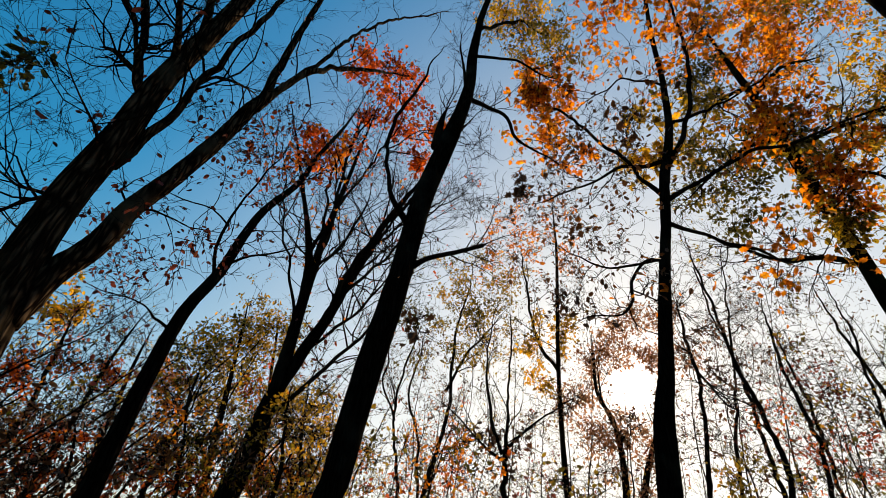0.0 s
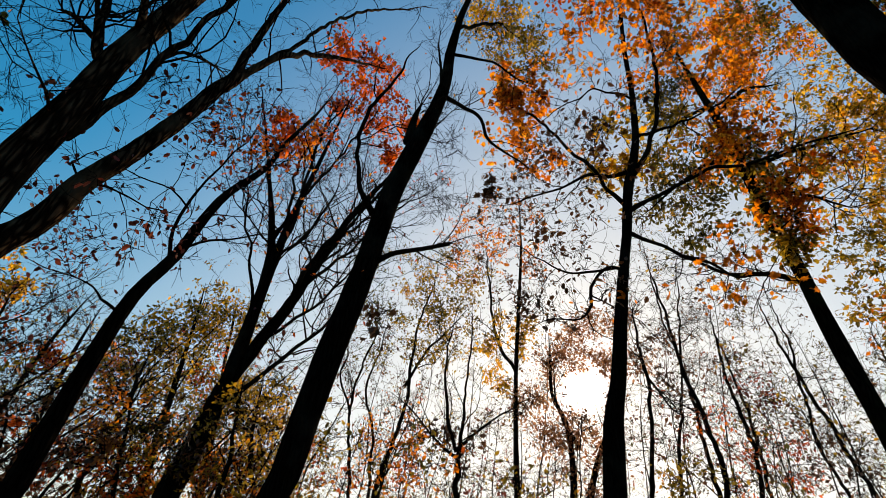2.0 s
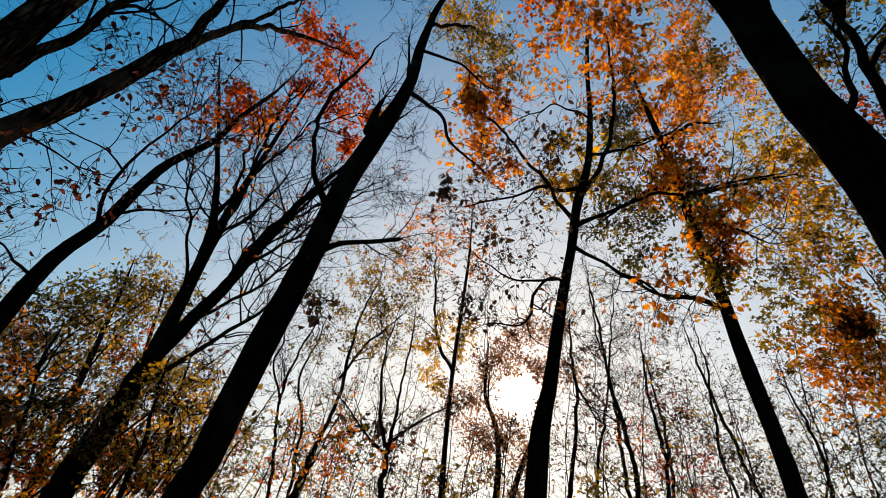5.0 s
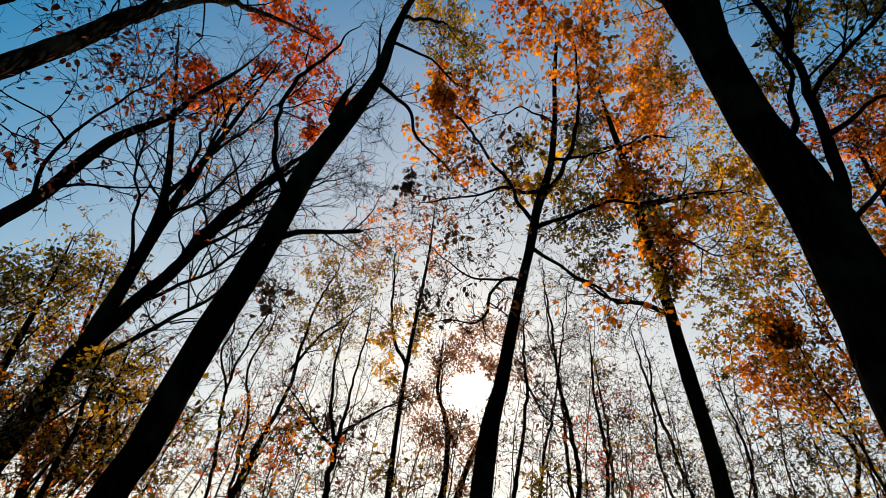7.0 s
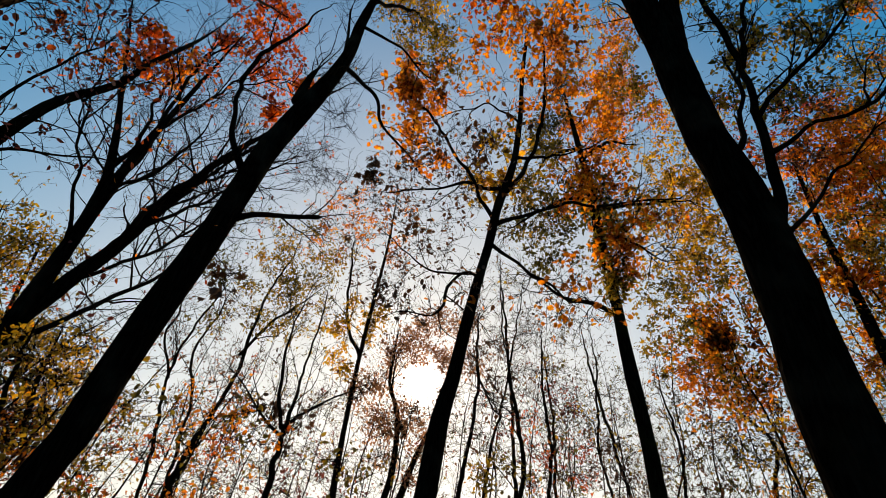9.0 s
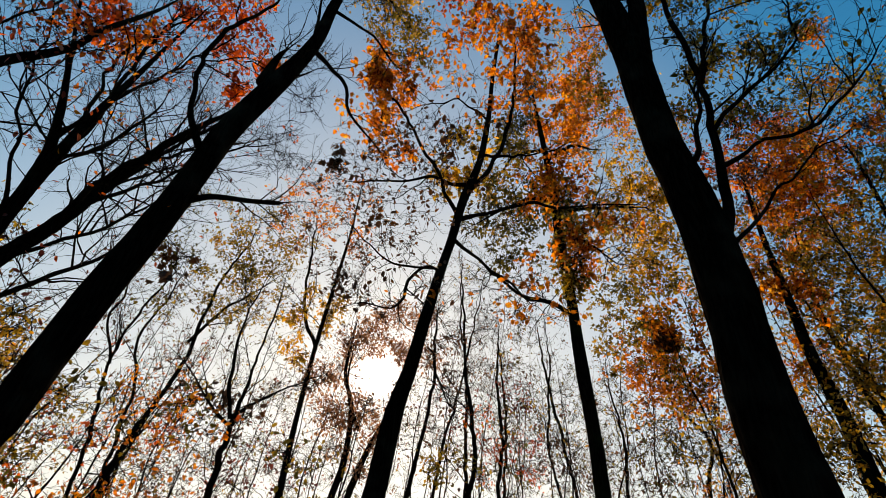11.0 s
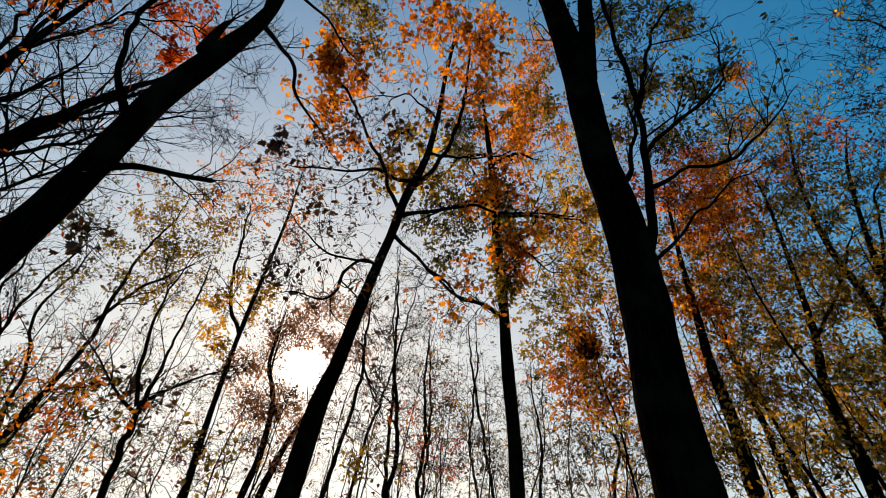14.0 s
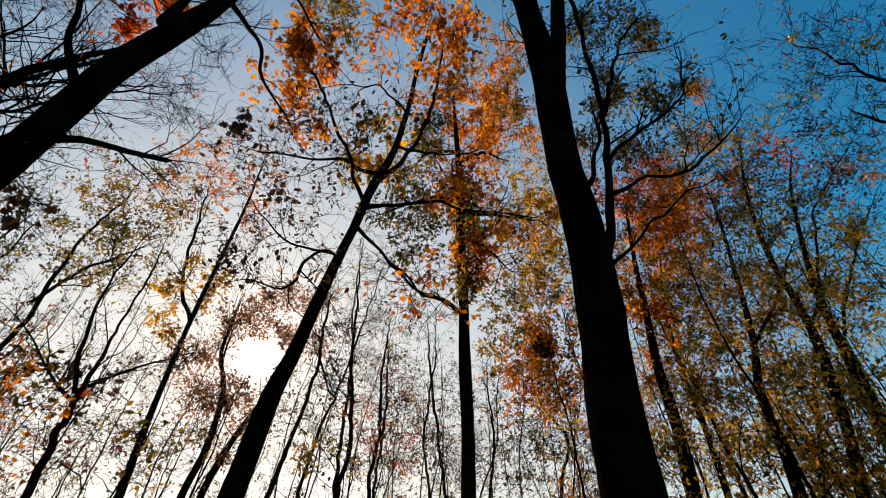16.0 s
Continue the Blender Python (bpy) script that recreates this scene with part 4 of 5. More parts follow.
tree('great_oak', 'massive oak trunk, near-black against the light, forking overhead',
     [(3.14, 1.30, 2.08, 0.192), (3.13, 1.32, 2.31, 0.191), (3.12, 1.34, 2.68, 0.181), (3.13, 1.34, 3.10, 0.179), (3.13, 1.34, 3.59, 0.184), (3.12, 1.36, 3.98, 0.174), (3.10, 1.41, 4.50, 0.159), (3.07, 1.46, 4.88, 0.156), (3.05, 1.50, 5.73, 0.172), (3.03, 1.54, 6.57, 0.175), (2.98, 1.63, 7.46, 0.151), (2.94, 1.70, 8.20, 0.157), (2.87, 1.82, 9.25, 0.165)],
     limbs=[
         [(3.07, 1.46, 6.21, 0.119), (3.10, 1.39, 6.85, 0.107), (3.12, 1.35, 7.45, 0.093), (3.13, 1.32, 8.00, 0.090), (3.15, 1.29, 8.94, 0.090)],
         [(3.13, 1.32, 3.59, 0.062), (3.19, 1.19, 4.01, 0.040), (3.21, 1.14, 4.38, 0.037), (3.23, 1.10, 4.78, 0.033), (3.34, 1.09, 5.34, 0.032), (3.43, 1.13, 6.00, 0.031), (3.52, 1.18, 6.90, 0.030), (3.50, 1.23, 7.70, 0.028), (3.47, 1.29, 8.63, 0.025)],
         [(3.39, 1.10, 5.70, 0.025), (3.49, 1.01, 6.36, 0.023), (3.64, 0.91, 6.95, 0.018), (3.84, 0.70, 7.56, 0.012)],
         [(3.10, 1.39, 4.54, 0.041), (3.26, 1.27, 4.82, 0.025), (3.29, 1.20, 5.09, 0.019), (3.32, 1.15, 5.49, 0.017)],
         [(3.21, 1.14, 4.47, 0.023), (3.39, 0.97, 4.65, 0.017), (3.71, 0.74, 4.86, 0.016), (3.92, 0.51, 5.03, 0.014), (4.12, 0.29, 5.34, 0.011), (4.33, 0.07, 5.70, 0.008)],
         [(3.19, 1.20, 3.75, 0.018), (3.46, 1.07, 4.09, 0.014), (3.76, 0.89, 4.47, 0.010), (4.21, 0.59, 4.99, 0.007)],
         [(3.23, 1.09, 4.89, 0.021), (3.56, 0.84, 5.44, 0.017), (3.80, 0.53, 5.74, 0.014), (3.87, 0.36, 6.11, 0.009), (3.89, 0.32, 6.61, 0.006)],
     ],
     crowns=[
         (4.36, 1.47, 8.79, 0.33, 0.33, 44, 16.0, 'olive', 0.055),
         (4.50, 0.95, 8.89, 0.41, 0.41, 60, 16.0, 'green', 0.055),
         (4.55, 0.67, 8.33, 0.34, 0.34, 50, 14.0, 'olive', 0.055),
         (4.39, 1.37, 7.56, 0.35, 0.35, 50, 14.0, 'green', 0.055),
         (4.50, 0.97, 7.19, 0.33, 0.33, 50, 14.0, 'olive', 0.055),
         (4.30, 1.65, 6.69, 0.22, 0.22, 30, 12.0, 'olive', 0.055),
         (4.51, 0.92, 6.46, 0.33, 0.33, 50, 9.0, 'green', 0.055),
         (4.57, 0.53, 7.12, 0.22, 0.22, 30, 8.0, 'olive', 0.055),
         (4.41, 1.31, 6.12, 0.29, 0.29, 40, 8.0, 'olive', 0.055),
     ],
     seed=9, top=13, bushy=(7, 1.0, 'green', 3), single=280)
tree('background_tree', 'thin dark tree among yellowing leaves',
     [(8.62, 2.58, 2.21, 0.115), (8.62, 2.59, 2.66, 0.107), (8.61, 2.63, 3.83, 0.097), (8.58, 2.73, 4.92, 0.087), (8.57, 2.74, 5.95, 0.067), (8.57, 2.76, 7.14, 0.048), (8.58, 2.72, 8.51, 0.030)],
     crowns=[
         (8.70, 2.33, 7.77, 1.05, 1.16, 121, 21.0, 'orange', 0.08),
         (8.82, 2.62, 8.95, 0.96, 1.26, 110, 19.2, 'brown', 0.072),
         (8.72, 2.26, 9.94, 0.98, 1.08, 99, 15.8, 'red', 0.08),
         (9.10, 1.71, 9.17, 1.12, 1.13, 99, 15.8, 'orange', 0.08),
         (8.53, 2.89, 5.98, 0.73, 1.24, 99, 21.0, 'orange', 0.08),
         (8.82, 2.96, 6.92, 0.70, 1.35, 121, 21.0, 'olive', 0.072),
         (8.62, 2.57, 5.01, 0.90, 0.82, 77, 14.0, 'olive', 0.072),
     ],
     seed=10, group='background trees', twig_scale=1.6, crook=0.011, bushy=(8, 1.3, 'gold', 13))
tree('background_tree', 'thin dark tree among yellowing leaves',
     [(8.91, 1.25, 2.26, 0.102), (8.91, 1.26, 2.74, 0.090), (8.91, 1.28, 3.49, 0.078), (8.90, 1.33, 4.36, 0.067), (8.92, 1.19, 5.22, 0.054), (8.93, 1.12, 6.58, 0.036), (8.94, 1.08, 7.92, 0.025)],
     limbs=[
         [(8.92, 1.21, 5.12, 0.033), (9.29, 0.76, 5.90, 0.026), (9.54, 0.38, 6.74, 0.018)],
     ],
     crowns=[
         (8.93, 1.11, 7.36, 1.29, 1.24, 220, 14.9, 'olive', 0.072),
         (9.25, 1.75, 6.44, 1.13, 1.25, 220, 14.9, 'gold', 0.072),
         (9.29, 0.76, 5.90, 0.88, 0.97, 165, 14.9, 'gold', 0.072),
         (8.86, 1.59, 5.09, 0.86, 0.94, 165, 13.8, 'gold', 0.072),
         (9.30, 1.36, 9.12, 1.11, 1.02, 88, 9.2, 'orange', 0.072),
         (8.99, 1.94, 9.40, 0.61, 0.61, 60, 18.0, 'olive', 0.07),
         (9.18, 0.64, 11.74, 0.31, 0.36, 34, 24.0, 'orange', 0.08),
         (9.13, 1.09, 10.28, 0.58, 0.58, 50, 14.0, 'olive', 0.07),
         (8.89, 2.38, 8.21, 0.58, 0.58, 60, 20.0, 'orange', 0.08),
     ],
     seed=11, group='background trees', twig_scale=1.6, crook=0.011, bushy=(8, 1.3, 'gold', 13))
tree('background_tree', 'thin dark tree among yellowing leaves',
     [(9.48, 0.57, 2.38, 0.101), (9.48, 0.59, 2.85, 0.088), (9.49, 0.46, 3.78, 0.078), (9.49, 0.39, 4.84, 0.074), (9.49, 0.41, 5.77, 0.062), (9.48, 0.56, 7.03, 0.047), (9.49, 0.51, 8.61, 0.029), (9.50, 0.29, 9.85, 0.019)],
     limbs=[
         [(9.49, 0.38, 5.34, 0.031), (9.81, -0.05, 6.59, 0.025), (10.03, -0.36, 7.91, 0.019), (10.26, -1.04, 8.93, 0.014)],
     ],
     crowns=[
         (9.49, 0.51, 9.45, 1.09, 1.20, 99, 8.0, 'gold', 0.064),
         (9.91, -0.05, 7.16, 1.10, 1.04, 132, 9.2, 'olive', 0.072),
         (9.07, 0.90, 4.71, 0.80, 0.88, 110, 10.3, 'gold', 0.072),
         (9.95, -0.88, 8.32, 1.13, 1.06, 99, 3.4, 'green', 0.064),
         (9.58, 0.67, 10.41, 0.35, 0.35, 40, 26.0, 'gold', 0.075),
         (9.58, 0.67, 8.93, 0.64, 0.59, 70, 12.0, 'brown', 0.07),
         (9.57, 0.72, 7.57, 0.60, 0.55, 70, 14.0, 'olive', 0.07),
         (9.59, -0.32, 9.56, 0.32, 0.17, 26, 14.0, 'red', 0.08),
     ],
     seed=12, group='background trees', twig_scale=1.6, crook=0.011, bushy=(8, 1.3, 'gold', 13))
tree('background_tree', 'thin dark tree among yellowing leaves',
     [(10.00, -0.01, 2.77, 0.113), (10.00, 0.04, 3.68, 0.104), (10.00, 0.08, 4.84, 0.088), (10.00, 0.12, 6.02, 0.065), (10.00, -0.00, 7.36, 0.042), (10.00, -0.23, 8.72, 0.027)],
     limbs=[
         [(10.00, 0.09, 5.25, 0.036), (10.30, -0.37, 6.47, 0.028), (10.51, -1.01, 7.62, 0.018)],
     ],
     crowns=[
         (10.00, -0.15, 5.72, 0.86, 0.94, 121, 11.5, 'gold', 0.072),
         (10.00, 0.17, 4.38, 0.80, 0.88, 110, 11.5, 'olive', 0.072),
         (10.30, -0.55, 9.26, 1.07, 0.98, 77, 5.8, 'red', 0.072),
         (10.00, -0.03, 10.64, 0.97, 0.85, 55, 5.8, 'gold', 0.072),
         (9.99, -0.40, 8.62, 0.61, 0.61, 70, 11.0, 'brown', 0.07),
         (9.96, -0.92, 9.59, 0.48, 0.41, 44, 9.0, 'brown', 0.07),
         (9.98, -0.63, 7.34, 0.55, 0.51, 60, 10.0, 'olive', 0.07),
         (9.91, -1.34, 8.62, 0.48, 0.40, 40, 7.0, 'orange', 0.07),
     ],
     seed=13, group='background trees', twig_scale=1.6, crook=0.011, bushy=(8, 1.3, 'gold', 13))
tree('background_tree', 'thin dark tree among yellowing leaves',
     [(9.72, 2.37, 2.38, 0.068), (9.71, 2.39, 2.93, 0.061), (9.68, 2.49, 4.15, 0.053), (9.65, 2.64, 5.25, 0.045), (9.64, 2.68, 6.38, 0.032), (9.66, 2.58, 7.49, 0.021)],
     crowns=[
         (9.74, 2.27, 6.30, 1.03, 1.13, 99, 13.8, 'olive', 0.072),
         (9.75, 2.24, 4.65, 1.08, 1.02, 121, 11.5, 'gold', 0.072),
         (9.77, 2.14, 8.00, 1.12, 1.03, 121, 21.0, 'orange', 0.08),
     ],
     seed=14, group='background trees', twig_scale=1.6, crook=0.011, bushy=(8, 1.3, 'gold', 13))
tree('background_tree', 'thin dark tree among yellowing leaves',
     [(10.93, 1.31, 2.41, 0.058), (10.94, 1.21, 3.05, 0.050), (10.96, 0.93, 4.16, 0.042), (10.99, 0.62, 5.38, 0.031), (11.03, 0.05, 6.71, 0.019)],
     crowns=[
         (10.96, 0.95, 4.36, 0.90, 0.99, 99, 10.3, 'gold', 0.072),
         (10.88, 1.88, 4.25, 0.95, 0.87, 88, 9.2, 'gold', 0.072),
     ],
     seed=15, group='background trees', twig_scale=1.6, crook=0.011, bushy=(8, 1.3, 'gold', 13))
tree('background_tree', 'thin dark tree among yellowing leaves',
     [(8.70, 3.82, 2.20, 0.129), (8.70, 3.81, 2.86, 0.122), (8.70, 3.81, 4.61, 0.114), (8.68, 3.87, 6.88, 0.095), (8.61, 4.01, 9.17, 0.069), (8.56, 4.14, 11.90, 0.039)],
     crowns=[
         (8.20, 4.95, 8.47, 1.02, 1.57, 253, 24.5, 'gold', 0.08),
         (8.11, 5.15, 6.46, 0.93, 1.22, 264, 24.5, 'olive', 0.08),
         (8.19, 4.97, 5.38, 0.87, 1.05, 220, 22.8, 'orange', 0.08),
         (8.27, 4.79, 10.53, 0.90, 1.72, 132, 15.8, 'gold', 0.08),
         (7.99, 5.44, 15.36, 1.05, 1.58, 165, 21.0, 'orange', 0.096),
         (8.03, 5.83, 13.82, 1.06, 1.60, 121, 19.2, 'olive', 0.088),
         (8.10, 6.19, 17.19, 1.03, 1.54, 88, 15.8, 'gold', 0.088),
         (8.26, 5.57, 12.89, 0.92, 1.55, 99, 17.5, 'orange', 0.088),
     ],
     seed=16, group='background trees', twig_scale=1.6, crook=0.011, bushy=(8, 1.3, 'gold', 13))
tree('background_tree', 'thin dark tree among yellowing leaves',
     [(7.05, -0.70, 2.60, 0.055), (6.90, -1.28, 4.50, 0.044), (6.77, -1.78, 6.24, 0.032), (6.68, -2.14, 7.51, 0.025), (6.60, -2.41, 8.48, 0.015)],
     limbs=[
         [(6.76, -1.83, 6.49, 0.028), (6.79, -1.71, 7.29, 0.022), (7.04, -1.54, 8.25, 0.018), (7.32, -1.27, 9.31, 0.012)],
         [(6.80, -1.67, 5.85, 0.027), (7.12, -1.64, 6.85, 0.023), (7.39, -1.38, 7.54, 0.019)],
     ],
     crowns=[
         (7.16, -1.47, 8.91, 1.06, 0.87, 165, 0.9, 'red', 0.056),
         (7.19, -1.38, 7.47, 0.95, 0.79, 165, 1.0, 'plum', 0.056),
         (7.20, -0.94, 8.69, 0.82, 0.90, 88, 1.1, 'red', 0.056),
         (6.87, -1.78, 8.68, 0.74, 0.82, 121, 0.7, 'plum', 0.056),
     ],
     seed=17, group='background trees', twig_scale=1.6, crook=0.011, bushy=(8, 1.3, 'gold', 13))
tree('thin_tree', 'slender bare tree against the bright sky',
     [(2.46, 8.66, 2.17, 0.058), (2.43, 8.67, 3.16, 0.049), (2.43, 8.67, 4.11, 0.043), (2.45, 8.66, 5.20, 0.038), (2.52, 8.64, 6.45, 0.034), (2.59, 8.62, 7.76, 0.029), (2.59, 8.62, 8.75, 0.017)],
     limbs=[
         [(2.46, 8.66, 4.97, 0.038), (2.12, 8.96, 5.78, 0.031), (1.96, 9.11, 7.24, 0.022)],
     ],
     crowns=[
         (2.45, 8.66, 5.68, 0.32, 0.79, 44, 20.0, 'gold', 0.08),
         (1.99, 9.10, 8.36, 1.03, 0.85, 99, 18.0, 'orange', 0.08),
         (2.15, 8.74, 4.97, 0.35, 0.53, 44, 18.0, 'gold', 0.08),
         (2.72, 8.59, 7.00, 0.77, 0.85, 55, 10.0, 'brown', 0.072),
     ],
     seed=18, group='slender trees', twig_scale=1.4, crook=0.014, bushy=(9, 1.0, 'brown', 7))
tree('thin_tree', 'slender bare tree against the bright sky',
     [(1.23, 7.91, 2.05, 0.053), (1.23, 7.90, 2.95, 0.045), (1.24, 7.90, 3.36, 0.038), (1.33, 7.89, 4.09, 0.021), (1.38, 7.88, 5.23, 0.014)],
     limbs=[
         [(1.22, 7.91, 3.24, 0.034), (1.05, 7.93, 3.80, 0.029), (0.96, 7.95, 4.58, 0.021), (1.02, 7.94, 5.23, 0.014)],
         [(1.23, 7.90, 3.28, 0.030), (1.64, 8.04, 3.69, 0.018), (2.27, 8.15, 4.15, 0.012)],
         [(1.22, 7.91, 3.15, 0.030), (0.76, 7.78, 3.47, 0.018), (0.37, 7.64, 3.75, 0.011)],
     ],
     crowns=[
         (1.19, 7.91, 3.41, 0.18, 0.20, 9, 4.0, 'brown', 0.115),
         (1.39, 7.88, 3.37, 0.07, 0.05, 4, 4.0, 'red', 0.11),
         (1.63, 7.83, 3.42, 0.09, 0.09, 5, 3.0, 'brown', 0.115),
         (1.23, 7.90, 3.54, 0.69, 0.38, 44, 4.0, 'brown', 0.08),
         (1.34, 7.89, 4.59, 0.87, 0.82, 44, 1.2, 'gold', 0.064),
     ],
     seed=19, group='slender trees', twig_scale=1.4, crook=0.014, bushy=(9, 1.0, 'brown', 7))
tree('thin_tree', 'slender bare tree against the bright sky',
     [(-0.04, 9.50, 2.03, 0.050), (0.04, 9.50, 2.71, 0.047), (0.17, 9.50, 3.41, 0.042), (0.28, 9.50, 4.38, 0.037), (0.36, 9.50, 5.34, 0.031), (0.49, 9.49, 6.42, 0.021), (0.69, 9.49, 7.34, 0.014)],
     limbs=[
         [(0.32, 9.50, 4.72, 0.030), (0.75, 9.49, 5.63, 0.026), (1.24, 9.48, 6.21, 0.016)],
     ],
     crowns=[
         (0.97, 9.48, 6.75, 0.82, 1.08, 165, 24.0, 'olive', 0.072),
         (0.75, 9.49, 5.76, 0.77, 0.85, 110, 20.0, 'olive', 0.072),
         (-0.12, 9.80, 7.44, 0.87, 0.95, 77, 6.0, 'green', 0.064),
         (-0.03, 9.50, 3.50, 0.67, 0.74, 55, 6.0, 'orange', 0.072),
     ],
     seed=20, group='slender trees', twig_scale=1.4, crook=0.014, bushy=(9, 1.0, 'brown', 7))
tree('thin_tree', 'slender bare tree against the bright sky',
     [(-0.43, 8.99, 1.98, 0.030), (-0.52, 8.99, 2.98, 0.029), (-0.64, 8.98, 3.94, 0.023), (-0.58, 8.98, 4.70, 0.021), (-0.41, 8.99, 5.56, 0.015)],
     limbs=[
         [(-0.63, 8.98, 3.89, 0.022), (-0.90, 8.96, 4.44, 0.018), (-0.92, 8.96, 5.01, 0.015)],
     ],
     crowns=[
         (-0.50, 8.99, 5.81, 0.59, 0.65, 44, 8.0, 'green', 0.08),
         (-0.53, 8.98, 5.06, 0.57, 0.94, 44, 2.0, 'brown', 0.064),
     ],
     seed=21, group='slender trees', twig_scale=1.4, crook=0.014, bushy=(9, 1.0, 'brown', 7))
tree('thin_tree', 'slender bare tree against the bright sky',
     [(-0.05, 10.00, 2.05, 0.030), (-0.11, 10.00, 3.17, 0.029), (-0.25, 10.00, 4.01, 0.026), (-0.48, 9.99, 4.69, 0.023), (-0.30, 10.00, 5.74, 0.016)],
     crowns=[
         (-0.04, 10.00, 4.98, 0.62, 0.85, 44, 6.0, 'brown', 0.064),
     ],
     seed=22, group='slender trees', twig_scale=1.4, crook=0.014, bushy=(9, 1.0, 'brown', 7))
tree('thin_tree', 'slender bare tree against the bright sky',
     [(3.22, 8.41, 2.22, 0.059), (3.34, 8.36, 3.01, 0.057), (3.31, 8.37, 3.97, 0.042), (3.09, 8.45, 4.54, 0.033), (3.09, 8.45, 5.30, 0.023)],
     limbs=[
         [(3.47, 8.31, 3.63, 0.037), (3.24, 8.40, 4.11, 0.030), (3.13, 8.44, 4.73, 0.017)],
     ],
     crowns=[
         (3.63, 8.12, 5.56, 0.64, 0.44, 84, 20.2, 'rust', 0.07),
         (3.06, 8.36, 5.08, 0.43, 0.32, 54, 20.2, 'rust', 0.07),
         (4.20, 7.85, 5.24, 0.45, 0.45, 60, 20.2, 'rust', 0.07),
         (2.97, 8.39, 3.97, 0.48, 0.36, 72, 20.2, 'rust', 0.07),
         (3.51, 8.18, 3.80, 0.46, 0.31, 60, 20.2, 'rust', 0.07),
         (3.99, 7.95, 5.79, 0.47, 0.47, 54, 18.6, 'rust', 0.07),
         (2.69, 8.48, 4.46, 0.32, 0.32, 36, 12.3, 'rust', 0.07),
         (3.42, 8.21, 3.14, 0.50, 0.40, 48, 12.3, 'rust', 0.07),
     ],
     seed=23, group='slender trees', twig_scale=1.4, crook=0.014, bushy=(9, 1.0, 'brown', 7))
tree('thin_tree', 'slender bare tree against the bright sky',
     [(3.66, 8.77, 2.26, 0.061), (3.78, 8.72, 2.91, 0.057), (3.90, 8.66, 3.37, 0.052), (4.13, 8.56, 4.02, 0.038), (4.30, 8.48, 4.74, 0.022)],
     crowns=[
         (4.29, 9.04, 4.47, 0.55, 0.61, 55, 12.0, 'brown', 0.072),
     ],
     seed=24, group='slender trees', twig_scale=1.4, crook=0.014, bushy=(9, 1.0, 'brown', 7))
tree('thin_tree', 'slender bare tree against the bright sky',
     [(4.07, 7.46, 2.24, 0.042), (4.18, 7.40, 2.95, 0.039), (4.25, 7.36, 3.49, 0.036), (4.35, 7.30, 4.26, 0.032), (4.39, 7.28, 5.04, 0.029), (4.35, 7.30, 5.69, 0.018)],
     limbs=[
         [(4.39, 7.28, 4.64, 0.023), (4.56, 7.18, 4.24, 0.015), (4.72, 7.09, 4.05, 0.011)],
     ],
     crowns=[
         (4.39, 7.28, 5.24, 0.49, 0.67, 66, 12.0, 'brown', 0.072),
         (4.35, 7.30, 3.91, 0.56, 0.73, 55, 4.0, 'plum', 0.064),
     ],
     seed=25, group='slender trees', twig_scale=1.4, crook=0.014, bushy=(9, 1.0, 'brown', 7))
tree('thin_tree', 'slender bare tree against the bright sky',
     [(5.31, 8.48, 2.37, 0.034), (5.38, 8.43, 2.99, 0.032), (5.45, 8.38, 3.71, 0.031), (5.61, 8.28, 4.68, 0.023), (5.72, 8.21, 5.31, 0.015)],
     crowns=[
         (5.89, 8.09, 5.75, 0.69, 0.90, 66, 0.6, 'brown', 0.056),
     ],
     seed=26, group='slender trees', twig_scale=1.4, crook=0.014, bushy=(9, 1.0, 'brown', 7))
tree('thin_tree', 'slender bare tree against the bright sky',
     [(4.95, 6.91, 2.27, 0.043), (4.98, 6.89, 2.73, 0.041), (5.01, 6.87, 3.37, 0.038), (4.94, 6.91, 4.11, 0.034), (4.83, 7.00, 4.76, 0.027), (4.76, 7.05, 5.60, 0.023), (4.71, 7.09, 6.55, 0.015)],
     limbs=[
         [(4.84, 6.99, 4.66, 0.023), (4.92, 6.93, 5.34, 0.017), (5.02, 6.86, 6.20, 0.011)],
     ],
     crowns=[
         (4.80, 7.02, 5.81, 0.75, 0.82, 99, 0.6, 'brown', 0.056),
         (5.19, 6.74, 5.08, 0.69, 0.75, 77, 2.0, 'brown', 0.064),
         (4.78, 7.04, 3.09, 0.40, 0.33, 44, 14.0, 'olive', 0.072),
     ],
     seed=27, group='slender trees', twig_scale=1.4, crook=0.014, bushy=(9, 1.0, 'brown', 7))
tree('thin_tree', 'slender bare tree against the bright sky',
     [(5.76, 6.92, 2.33, 0.039), (5.74, 6.93, 2.79, 0.036), (5.76, 6.91, 3.44, 0.031), (5.74, 6.94, 4.09, 0.029), (5.69, 6.98, 4.74, 0.023), (5.71, 6.96, 5.53, 0.016)],
     crowns=[
         (5.94, 6.77, 5.57, 0.71, 0.92, 88, 3.0, 'brown', 0.064),
         (5.61, 7.04, 3.46, 0.62, 0.57, 66, 8.0, 'red', 0.056),
         (6.04, 6.68, 4.56, 0.65, 0.72, 66, 6.0, 'plum', 0.064),
     ],
     seed=28, group='slender trees', twig_scale=1.4, crook=0.014, bushy=(9, 1.0, 'brown', 7))
